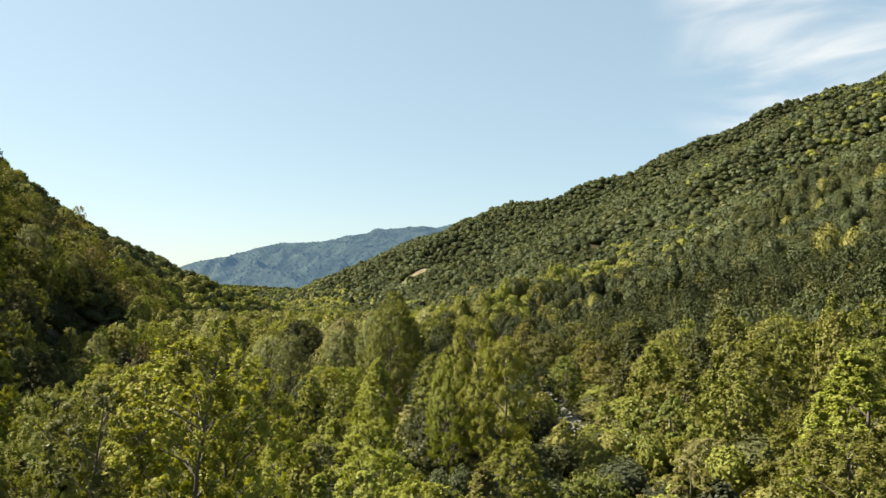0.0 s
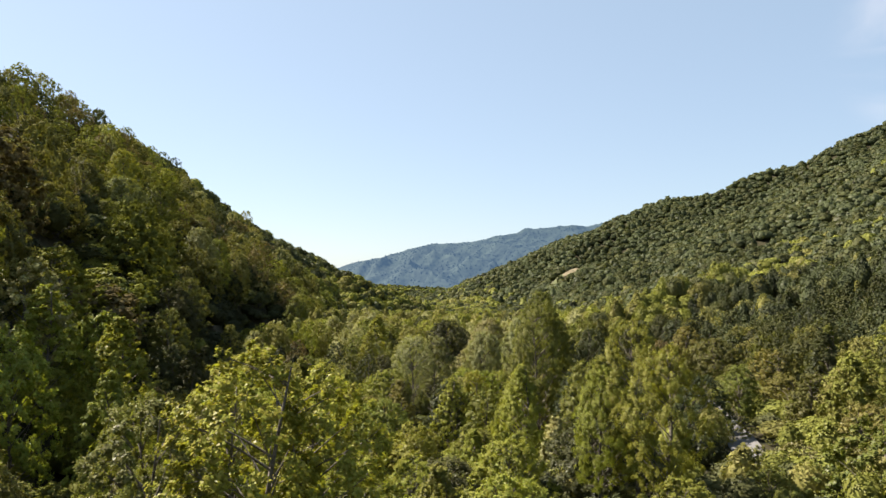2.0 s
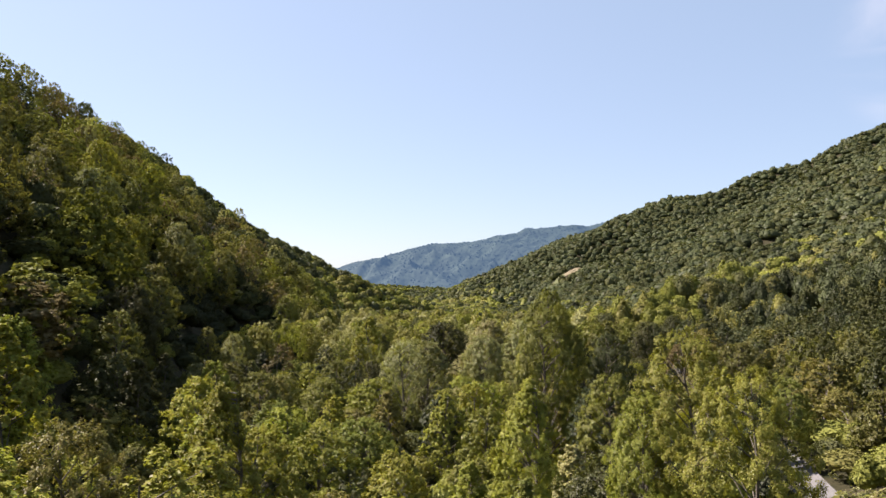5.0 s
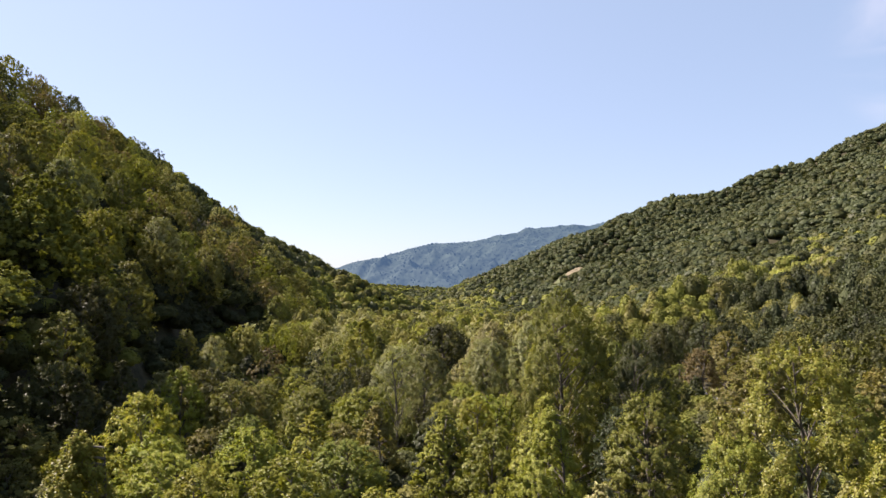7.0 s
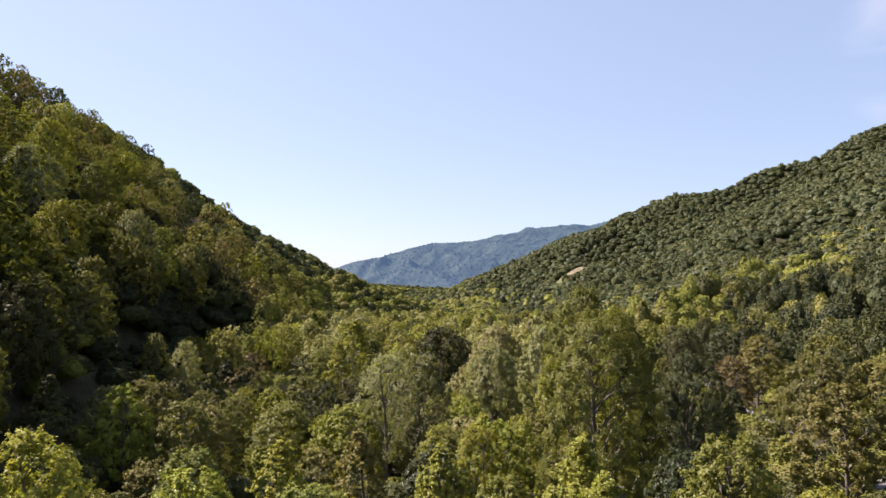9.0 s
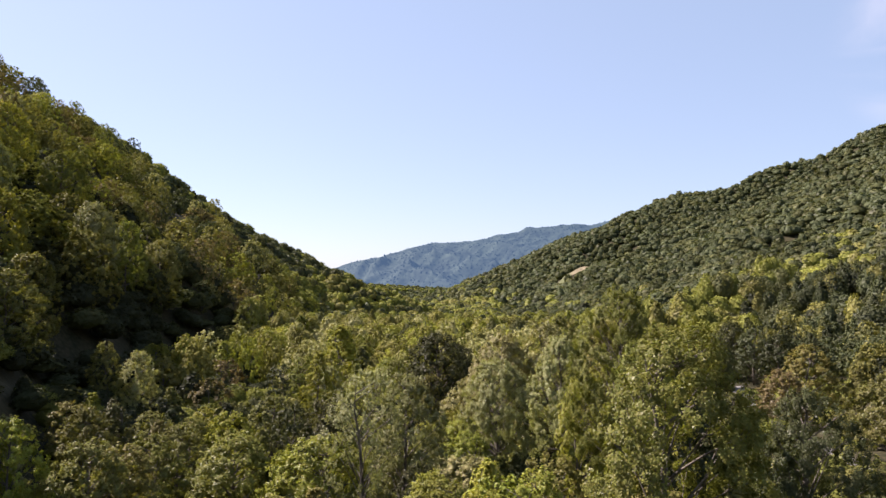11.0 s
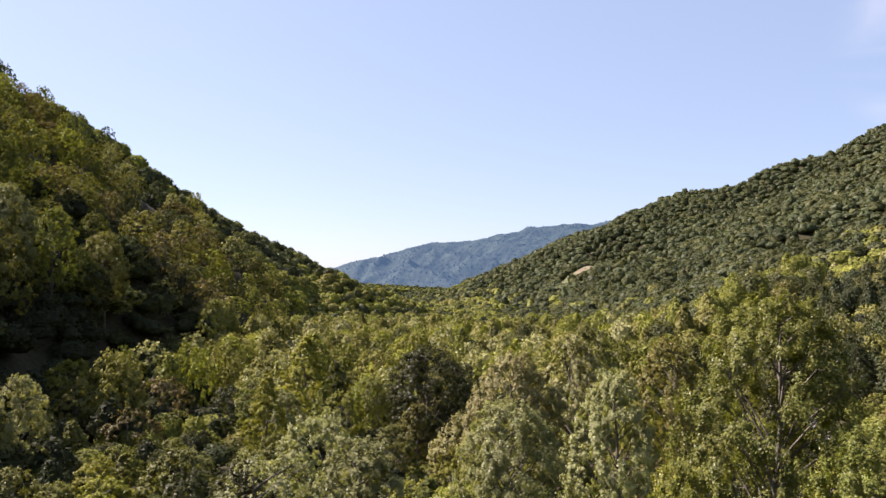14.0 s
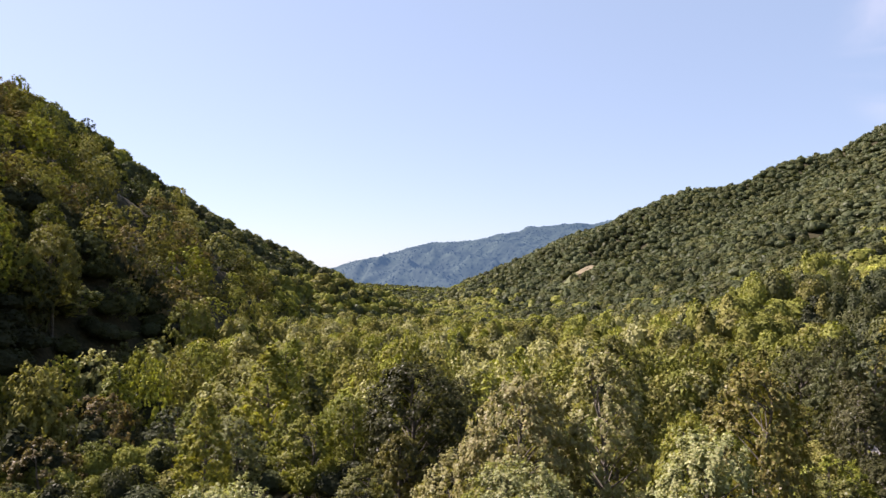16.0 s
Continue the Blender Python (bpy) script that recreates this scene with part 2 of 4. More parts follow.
# ---- trees ----
def small_cards(centres, normals, sizes, g):
    """Sprays of leaves farther off: one three-cornered piece each."""
    n = len(centres)
    t = unit(np.cross(normals, g.normal(size=(n, 3))))
    b = np.cross(normals, t)
    s = sizes[:, None] * 0.62
    co = np.stack([centres + t * s, centres - t * s * 0.55 + b * s * 0.85, centres - t * s * 0.55 - b * s * 0.85], 1)
    return co.reshape(-1, 3), np.arange(3 * n).reshape(-1, 3)


def unit(v):
    return v / (np.linalg.norm(v, axis=-1, keepdims=True) + 1e-9)


def outline(f, shape):
    """Crown radius, 0 to 1, at the height f of the crown."""
    if shape == "tall":
        return np.where(f < 0.3, (np.maximum(f, 0) / 0.3) ** 0.5, 1 - (np.clip((f - 0.3) / 0.7, 0, 1)) ** 1.5 * 0.93)
    if shape == "open":
        return np.where(f < 0.55, 0.45 + 0.55 * f / 0.55, 1 - (np.clip((f - 0.55) / 0.45, 0, 1)) ** 2.2 * 0.8)
    return np.where(f < 0.34, np.sqrt(np.clip(1 - ((f - 0.34) / 0.42) ** 2, 0.1, 1)), np.clip(1 - ((np.maximum(f, 0.34) - 0.34) / 0.68) ** 2, 0.02, 1) ** 0.7)


def crown_lobes(g, high, wide, base, count, shape):
    """Centres and radii of the boughs of a crown, most of them near its outside."""
    f = (np.arange(count) + g.uniform(0.1, 0.9, count)) / count
    f = 0.04 + 0.92 * f ** 0.85
    ang = np.arange(count) * 2.4 + g.uniform(-0.6, 0.6, count)
    lean = 1 + 0.17 * np.sin(ang + g.uniform(0, 6)) + 0.12 * np.sin(2 * ang + g.uniform(0, 6))
    rad = outline(f, shape) * wide * lean
    lobe = wide * g.uniform(0.12, 0.25, count) * (0.65 + 0.35 * rad / wide)
    at = np.maximum(rad - lobe * 0.7, 0) * np.where(g.random(count) < 0.16, g.uniform(0.4, 0.85, count), g.uniform(0.9, 1.06, count))
    c = np.stack([np.cos(ang) * at, np.sin(ang) * at, base + f * (high - base) - lobe * 0.6], 1)
    return c, lobe


def foliage(g, c, lobe, leaves, size, wide, high, base, piece=small_cards, jitter=0.45, sprigs=6):
    """Leaves in sprigs that point up and out of the boughs."""
    bough = np.repeat(np.arange(len(c)), sprigs)
    n = len(bough)
    way = unit(g.normal(size=(n, 3)))
    way[:, 2] = np.where(way[:, 2] < -0.35, -way[:, 2], way[:, 2])
    r = lobe[bough] * g.uniform(0.2, 0.42, n)
    at = c[bough] + way * (lobe[bough] * g.uniform(0.4, 0.95, n))[:, None] * (1, 1, 1.1)
    which = g.choice(n, leaves, p=r**2 / (r**2).sum())
    d = unit(g.normal(size=(leaves, 3)))
    up = unit(way[which] + (0, 0, 0.7))
    p = at[which] + d * r[which, None] * g.random((leaves, 1)) ** 0.5 + up * r[which, None] * g.uniform(-0.4, 0.9, (leaves, 1))
    away = unit((p - (0, 0, base + 0.4 * (high - base))) * (1, 1, 2 * wide / (high - base)))
    normal = unit(d * 0.25 + way[which] * 0.35 + away * 0.85 + np.array([0, 0, 0.2]) + g.normal(size=(leaves, 3)) * jitter)
    return piece(p, normal, size * g.uniform(0.65, 1.35, leaves), g)


def icosahedron():
    q = (1 + 5 ** 0.5) / 2
    v = [(-1, q, 0), (1, q, 0), (-1, -q, 0), (1, -q, 0), (0, -1, q), (0, 1, q), (0, -1, -q), (0, 1, -q), (q, 0, -1), (q, 0, 1), (-q, 0, -1), (-q, 0, 1)]
    v = unit(np.array(v, float))
    near = [(i, j, k) for i in range(12) for j in range(i + 1, 12) for k in range(j + 1, 12)
            if max(np.linalg.norm(v[i] - v[j]), np.linalg.norm(v[j] - v[k]), np.linalg.norm(v[i] - v[k])) < 1.2]
    f = np.array([t if np.dot(np.cross(v[t[1]] - v[t[0]], v[t[2]] - v[t[0]]), v[t[0]]) > 0 else (t[0], t[2], t[1]) for t in near])
    return v, f


def ball(rounds):
    """A finely faceted ball."""
    v, f = icosahedron()
    for _ in range(rounds):
        t = v[f]
        m = unit((t + np.roll(t, -1, 1)) / 2)
        v = np.concatenate([np.stack([t[:, 0], m[:, 0], m[:, 2]], 1), np.stack([m[:, 0], t[:, 1], m[:, 1]], 1),
                            np.stack([m[:, 2], m[:, 1], t[:, 2]], 1), m]).reshape(-1, 3)
        f = np.arange(len(v)).reshape(-1, 3)
    return v[f].reshape(-1, 3)


def crown_mass(g, leaves, size, rounds, shape, jitter):
    """A whole crown seen from afar, one metre high: leafy masses set with sprays of leaves round a dense middle."""
    wide, tall, mid = {"round": (0.42, 0.4, 0.58), "tall": (0.33, 0.46, 0.54), "open": (0.38, 0.42, 0.57)}[shape]
    if rounds > 1:
        c, lobe = crown_lobes(g, 1.0, wide, 0.1, 90, shape)
        return foliage(g, c, lobe, leaves, size, wide, 1.0, 0.1, small_cards, jitter, 4)[0]
    many, edge, deep = 9, 0.4, 0.34
    lumps = unit(g.normal(size=(many, 3)) + (0, 0, 0.25))
    lump_size = g.uniform(0.4, 1.0, many)

    def surface(d):
        near = np.clip((d @ lumps.T - edge) / (1 - edge), 0, 1) ** 0.6 * lump_size
        p = d * (1.04 - deep + deep * near.max(1))[:, None] * (wide, wide, tall)
        taper = 1 - (0.55 if shape == "tall" else 0.15) * np.clip(p[:, 2:3] / tall, -0.3, 1)
        return p * np.concatenate([taper, taper, np.ones_like(taper)], 1) + (0, 0, mid)

    d = unit(g.normal(size=(leaves, 3)))
    d[:, 2] = np.where(d[:, 2] < -0.45, -d[:, 2], d[:, 2])
    p = (surface(d) - (0, 0, mid)) * g.uniform(0.78 if jitter > 0.42 else 0.9, 1.07, (leaves, 1)) + (0, 0, mid)
    n = unit(d * (1, 1, 1.1) + g.normal(size=(leaves, 3)) * jitter)
    leafy = small_cards(p, n, size * g.uniform(0.6, 1.4, leaves), g)[0]
    return np.concatenate([leafy, (surface(ball(rounds)) - (0, 0, mid)) * (0.78 if jitter > 0.42 else 0.92) + (0, 0, mid)])


def tube(points, radii, sides):
    points, radii = np.asarray(points, float), np.asarray(radii, float)
    way = unit(np.gradient(points, axis=0))
    ref = np.array([1.0, 0, 0]) if abs(points[-1, 2] - points[0, 2]) > 0.7 * np.linalg.norm(points[-1] - points[0]) else np.array([0, 0, 1.0])
    u = unit(np.cross(way, ref))
    v = np.cross(way, u)
    a = np.arange(sides) * 2 * np.pi / sides
    ring = points[:, None] + radii[:, None, None] * (u[:, None] * np.cos(a)[None, :, None] + v[:, None] * np.sin(a)[None, :, None])
    i, j = np.meshgrid(np.arange(len(points) - 1), np.arange(sides), indexing="ij")
    k = (j + 1) % sides
    q = np.stack([i * sides + j, i * sides + k, (i + 1) * sides + k, (i + 1) * sides + j], -1).reshape(-1, 4)
    return ring.reshape(-1, 3), q


def wood(g, c, lobe, high, thick, sides=7, twigs=2):
    """Trunk with limbs that reach into the leafy masses."""
    z = np.r_[-0.9 * high, np.linspace(-1.0, high * 0.93, 9)]
    sway = np.cumsum(g.normal(size=(9, 2)) * 0.018 * high, axis=0) * (np.arange(9)[:, None] / 9)
    trunk = np.c_[np.r_[sway[:1], sway], z]
    parts = [tube(trunk, np.r_[1.25 * thick, thick * (1 - np.linspace(0, 1, 9)) ** 0.8 + 0.025], sides)]
    for p, r in zip(c[::3], lobe[::3]):
        start = max(0.15 * high, p[2] - np.hypot(p[0], p[1]) * g.uniform(0.6, 1.2))
        s = np.array([np.interp(start, z, trunk[:, 0]), np.interp(start, z, trunk[:, 1]), start])
        t = np.linspace(0, 1, 5)[:, None]
        bend = s + (p - s) * t + np.array([0, 0, 0.12]) * np.linalg.norm(p - s) * t * (1 - t)
        parts.append(tube(bend, np.linspace(0.35, 0.06, 5) * thick * (0.5 + r / lobe.max() * 0.5), 4))
        for _ in range(twigs):
            tip = p + unit(g.normal(size=3)) * r * 0.8
            parts.append(tube([bend[3], (bend[3] + tip) / 2 + g.normal(size=3) * 0.08, tip], np.array([0.14, 0.09, 0.04]) * thick, 3))
    co, q, at = [], [], 0
    for v, f in parts:
        co.append(v), q.append(f + at)
        at += len(v)
    return np.concatenate(co), np.concatenate(q)


def tree_kind(seed, high, wide, base, lobes, leaves, size, shape, thick, twigs=2):
    """One tree with its trunk and crown, as meshes to be shared."""
    g = np.random.default_rng(seed)
    c, lobe = crown_lobes(g, high, wide, base, int(lobes * 2.2), shape)
    trunk = mesh_object("trunk", *wood(g, c, lobe, high, thick, twigs=twigs), BARK, smooth=True)
    crown = mesh_object("crown", *foliage(g, c, lobe, leaves, size, wide, high, base, small_cards), LEAVES)
    root = new("shrub" if high < 6 else "tree")
    trunk.parent = crown.parent = root
    return root


GREENS = {
    "yellow": ((0.228, 0.23, 0.038), "yellow-green"), "bright": ((0.203, 0.21, 0.038), "fresh green"), "green": ((0.148, 0.154, 0.036), "mid-green"),
    "olive": ((0.152, 0.143, 0.044), "olive-green"), "pale": ((0.24, 0.233, 0.1), "pale greyish green"),
    "dark": ((0.052, 0.056, 0.023), "dark green"), "brown": ((0.134, 0.108, 0.05), "brownish, turning"),
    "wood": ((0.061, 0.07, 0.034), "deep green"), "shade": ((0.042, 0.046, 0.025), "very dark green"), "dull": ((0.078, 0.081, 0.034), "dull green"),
}
# kind: height, crown radius, crown base, leafy masses, leaves, leaf size, form, trunk radius
FORMS = {
    "airy": (15, 2.4, 3.0, 50, 17000, 0.125, "open", 0.12),
    "poplar": (15, 3.2, 2.5, 70, 26000, 0.15, "tall", 0.17),
    "round": (14, 4.0, 1.8, 72, 30000, 0.155, "round", 0.2),
    "open": (14, 3.6, 2.0, 52, 22000, 0.15, "open", 0.16),
    "broad": (14, 5.8, 2.0, 90, 34000, 0.2, "round", 0.26),
    "sparse": (14, 4.2, 3.0, 40, 7500, 0.15, "open", 0.22),
    "shrub": (4.5, 2.6, 0.3, 22, 7000, 0.14, "round", 0.06),
}
WORDS = {"airy": "slender tree with an open crown, trunk showing", "poplar": "tall pointed broadleaf tree", "round": "round-crowned broadleaf tree",
         "broad": "broad spreading tree with a dense crown", "open": "open-crowned broadleaf tree", "shrub": "low bushy shrub", "sparse": "thin-leaved tree with bare grey limbs showing"}
STOCK = {}
for form, (high, wide, base, lobes, leaves, size, shape, thick) in FORMS.items():
    for v in range(3):
        STOCK[form, "close", v] = tree_kind(100 + 17 * len(STOCK), high, wide, base, lobes, int(leaves * 1.5), size * 0.78, shape, thick)
    for v in range(3):
        STOCK[form, "away", v] = tree_kind(100 + 17 * len(STOCK), high, wide, base, int(lobes * 0.9), int(leaves * 0.75), size * 1.1, shape, thick, 0)
for form in ("airy", "poplar", "round", "open"):
    high, wide, base, lobes, leaves, size, shape, thick = FORMS[form]
    for v in range(2):
        STOCK[form, "near", v] = tree_kind(700 + 17 * len(STOCK), high, wide, base, int(lobes * 1.2), *((26000, 0.1) if form == "airy" else (int(leaves * 3.2), size * 0.52)), shape, thick)
used = set()
things = []


def tree(form, x, y, top, wide, green, group="trees in the valley"):
    """Stands a tree of that form on the ground, its crown's top at that height."""
    g = np.random.default_rng(int(abs(x * 131 + y * 977)) + 7)
    apart = max(abs(x - 1) / 0.66, (15.5 - top) / 0.31, y - 120)
    v = ("near", int(g.integers(0, 2))) if apart < 25 and (form, "near", 0) in STOCK else ("close" if apart < 40 else "away", int(g.integers(0, 3)))
    high, r = FORMS[form][:2]
    tall = max(top - float(land(x, y)) + 0.2, 2.0)
    wide = min(wide, (1.0 if form == "shrub" else 0.6) * tall)
    # the crown keeps its form; a taller tree stands on more of its bare trunk
    up = min(max(tall / high, 0.85 * wide / r), 1.22 * wide / r)
    up = max(up, (tall - 6) / high)
    m = Matrix.LocRotScale((x, y, top - high * up), Euler((g.normal() * 0.02, g.normal() * 0.02, g.uniform(0, 6.28))), None)
    stock = STOCK[form, *v]
    if (form, *v) in used:
        ob = copy_thing(stock, m)
    else:
        ob = stock
        ob.matrix_basis = m
        used.add((form, *v))
    ob.scale = (wide / r, wide / r, up)
    rgb, word = GREENS[green]
    shade = g.uniform(0.72, 1.14)
    for o in ob.children:
        if o.name.startswith("crown"):
            o.color = (rgb[0] * shade * g.uniform(0.92, 1.08), rgb[1] * shade, rgb[2] * shade, 1)
    tagged(ob, word + " " + WORDS[form], "shrub" if form == "shrub" else "tree", group)
    things.append((x, y, wide))
    return ob


# The first trees that the drone flies over.
tree("airy", -5.4, 26.8, 15.0, 2.5, "yellow")
tree("airy", -2.9, 27.8, 14.2, 2.1, "yellow")
tree("airy", -12.0, 24.4, 13.3, 2.2, "olive")
tree("airy", -8.6, 28.4, 13.2, 2.0, "olive")
tree("airy", -8.6, 36.0, 12.8, 2.5, "bright")
tree("airy", -6.6, 40.5, 11.8, 2.7, "bright")
tree("open", -13.5, 37.0, 11.8, 2.8, "green")
tree("open", -12.2, 46.0, 11.4, 3.0, "olive")
tree("poplar", -29.0, 65.5, 13.8, 4.2, "bright")
tree("open", 13.3, 62.0, 13.8, 3.1, "bright")
tree("open", 13.4, 54.2, 12.4, 2.9, "bright")
tree("round", 10.3, 61.5, 10.2, 2.6, "bright")
tree("poplar", 5.5, 78.0, 8.3, 2.9, "bright")
tree("poplar", -10.9, 56.8, 11.3, 3.0, "bright")
tree("round", 9.4, 104.0, 13.8, 5.0, "green")
tree("round", 16.5, 106.0, 10.2, 3.5, "dull")
tree("round", 11.6, 128.0, 15.2, 3.8, "green")
tree("open", 11.8, 121.2, 11.2, 2.6, "green")
tree("poplar", 6.0, 91.2, 6.9, 3.3, "bright")
tree("round", 13.8, 88.6, 7.7, 3.7, "green")
tree("round", 2.0, 99.0, 2.6, 3.2, "green")
tree("round", -19.0, 80.0, 4.8, 3.6, "yellow")
tree("open", -22.5, 86.0, 4.4, 3.6, "bright")
tree("round", -15.0, 75.0, 5.2, 3.2, "yellow")
tree("round", -14.0, 90.0, 2.4, 3.6, "bright")
tree("round", -20.0, 101.0, 2.2, 4.2, "yellow")
tree("broad", -12.0, 102.0, 0.6, 4.6, "green")
tree("round", -32.5, 103.0, 3.2, 3.6, "bright")
tree("round", -24.0, 112.0, 1.2, 4.0, "green")
tree("round", -6.0, 86.0, 1.0, 3.4, "bright")
tree("poplar", -17.5, 117.0, 0.8, 3.2, "yellow")
tree("round", -26.5, 93.2, 6.7, 3.6, "yellow")
tree("round", -30.5, 125.0, 3.1, 3.6, "olive")
tree("round", -37.8, 125.6, 4.5, 3.4, "yellow")
tree("broad", -25.5, 145.0, -0.8, 5.6, "green")
tree("round", -41.0, 98.4, 2.6, 3.2, "brown")
tree("poplar", -49.5, 118.2, 10.6, 4.0, "olive")
tree("sparse", -10.6, 136.5, 6.6, 4.6, "pale")
tree("round", -7.2, 142.0, 6.2, 4.4, "pale")
tree("open", -12.8, 155.6, 5.2, 4.0, "pale")
tree("open", 9.0, 133.0, 7.4, 3.0, "bright")
tree("round", 9.4, 147.6, 9.6, 3.5, "pale")
tree("round", 16.2, 162.6, 10.6, 3.7, "olive")
tree("broad", 2.6, 156.4, 6.0, 4.8, "pale")
tree("broad", 4.0, 177.0, 7.6, 5.4, "pale")
tree("round", 11.2, 180.5, 9.5, 5.0, "pale")
tree("round", 14.8, 196.5, 9.7, 4.2, "olive")
tree("broad", -7.8, 203.5, 5.8, 7.4, "dark")
tree("round", -2.0, 187.5, -0.8, 4.6, "pale")
tree("round", -11.0, 189.0, -2.6, 4.0, "olive")
tree("poplar", -27.5, 191.0, 3.6, 3.3, "bright")
tree("poplar", -28.5, 217.0, 6.4, 5.0, "bright")
tree("round", -62.0, 185.0, 5.5, 2.8, "olive")
tree("round", -54.8, 182.0, 4.3, 3.4, "pale")
tree("shrub", -48.6, 197.5, -2.6, 5.0, "brown")
tree("shrub", -55.0, 221.5, -1.5, 6.0, "brown")
tree("round", -60.5, 204.5, 0.9, 3.6, "olive")
tree("poplar", -60.5, 235.5, 1.3, 3.6, "bright")
tree("round", -33.0, 242.0, 3.6, 4.6, "bright")
tree("poplar", -42.0, 281.0, 2.0, 5.0, "bright")
tree("poplar", -58.0, 300.0, 4.4, 5.4, "green")
tree("broad", 49.5, 155.0, 4.8, 5.6, "olive")
tree("round", 52.5, 187.0, 5.4, 4.8, "olive")
tree("broad", 51.0, 235.0, 3.9, 6.2, "dull")
tree("round", 43.5, 174.5, 2.8, 4.2, "brown")
tree("round", 27.8, 105.6, 7.9, 3.8, "olive")
tree("shrub", 35.6, 87.5, 0.4, 3.4, "olive")
tree("shrub", 33.0, 93.0, 0.2, 3.0, "olive")
# Trees along the near side of the road.
tree("round", 12.5, 34.0, 5.2, 3.2, "green")
tree("open", 16.5, 42.0, 5.0, 3.2, "green")
tree("round", 20.0, 51.0, 4.2, 3.4, "green")
tree("round", 22.5, 60.0, 3.2, 3.2, "green")
tree("shrub", 24.2, 67.6, 2.6, 3.0, "olive")
tree("round", 27.0, 47.0, 5.5, 3.6, "pale")
tree("round", 33.0, 62.0, 4.5, 4.0, "green")
tree("shrub", 31.0, 78.0, 0.2, 2.6, "pale")
tree("poplar", 36.8, 68.2, 8.6, 3.4, "green")
tree("round", 55.5, 88.0, 8.2, 4.4, "green")
tree("round", 51.0, 89.8, 1.2, 4.0, "olive")
tree("round", 56.0, 83.5, 3.6, 4.2, "green")
tree("poplar", 48.5, 80.5, 13.6, 3.8, "olive")
tree("poplar", -25.8, 57.5, 10.2, 3.0, "bright")
tree("shrub", 28.8, 70.5, 2.4, 2.6, "pale")
tree("poplar", -36.0, 66.0, 16.5, 4.0, "bright")
tree("round", -41.0, 72.0, 19.0, 4.6, "pale")
tree("round", -33.5, 58.0, 13.5, 3.6, "bright")
tree("round", -44.5, 82.0, 20.5, 4.8, "bright")
tree("round", -37.5, 79.0, 13.5, 4.0, "bright")
tree("broad", -48.0, 74.0, 26.0, 5.0, "olive")
tree("poplar", -31.0, 50.0, 11.0, 3.2, "olive")
tree("round", 25.4, 87.0, 2.4, 3.0, "olive")
tree("round", 28.0, 96.0, 2.2, 3.0, "green")
# Trees added to hide the road farther on from the camera.
tree("round", 30.0, 118.0, 1.5, 3.6, "green")
tree("round", 33.0, 130.0, 0.5, 3.8, "olive")
tree("open", 36.0, 142.0, 0.0, 3.4, "green")
# Trees added to shade the road; their dark greens paint the shade there.
tree("poplar", 46.0, 212.0, 4.5, 3.6, "dark")
tree("round", 43.0, 203.5, 4.0, 3.6, "dull")
tree("poplar", 40.5, 195.0, 3.5, 3.2, "dark")
tree("round", 49.5, 222.0, 4.5, 4.0, "dull")
# Large crowns on the steep slope.
SLOPE = "trees on the steep slope"
tree("round", -46.0, 112.0, 12.5, 3.8, "olive", SLOPE)
tree("broad", -52.0, 128.0, 15.5, 5.2, "dull", SLOPE)
tree("round", -57.5, 140.0, 17.0, 4.6, "olive", SLOPE)
tree("broad", -78.0, 152.0, 34.0, 8.0, "olive", SLOPE)
tree("broad", -70.0, 120.0, 33.0, 6.4, "olive", SLOPE)
tree("broad", -66.0, 106.0, 29.0, 5.6, "pale", SLOPE)
tree("round", -68.0, 132.0, 26.5, 5.0, "green", SLOPE)
tree("broad", -95.0, 176.0, 46.5, 7.2, "olive", SLOPE)
tree("broad", -84.0, 190.0, 32.0, 6.6, "bright", SLOPE)
tree("round", -73.0, 182.0, 20.5, 5.4, "olive", SLOPE)
tree("broad", -102.0, 206.0, 47.0, 7.0, "pale", SLOPE)
tree("broad", -88.0, 262.0, 27.0, 6.6, "olive", SLOPE)
tree("broad", -118.0, 300.0, 44.0, 7.0, "olive", SLOPE)
tree("broad", -86.5, 225.0, 33.2, 6.4, "pale", SLOPE)
tree("round", -64.0, 161.5, 17.4, 5.0, "olive", SLOPE)
tree("round", -86.0, 238.0, 30.5, 4.6, "green", SLOPE)
tree("broad", -114.5, 256.5, 51.0, 6.4, "green", SLOPE)
tree("broad", -123.5, 247.0, 62.5, 6.6, "bright", SLOPE)
tree("round", -101.5, 280.0, 33.5, 5.2, "green", SLOPE)
tree("round", -94.5, 322.0, 22.4, 5.4, "olive", SLOPE)
tree("round", -74.0, 295.0, 10.6, 4.8, "green", SLOPE)
tree("broad", -162.0, 253.0, 76.5, 7.0, "olive", SLOPE)
tree("round", -155.0, 250.0, 70.5, 5.6, "green", SLOPE)


tree("round", 27.9, 93.2, 5.4, 3.5, "wood")
# Dark trees round the far end of the road.
tree("broad", 62.0, 248.0, 5.2, 5.4, "dark")
tree("round", 64.0, 239.0, 4.6, 4.6, "wood")
tree("round", 66.5, 230.0, 4.2, 4.6, "dark")
tree("poplar", 69.0, 221.5, 4.8, 4.2, "wood")
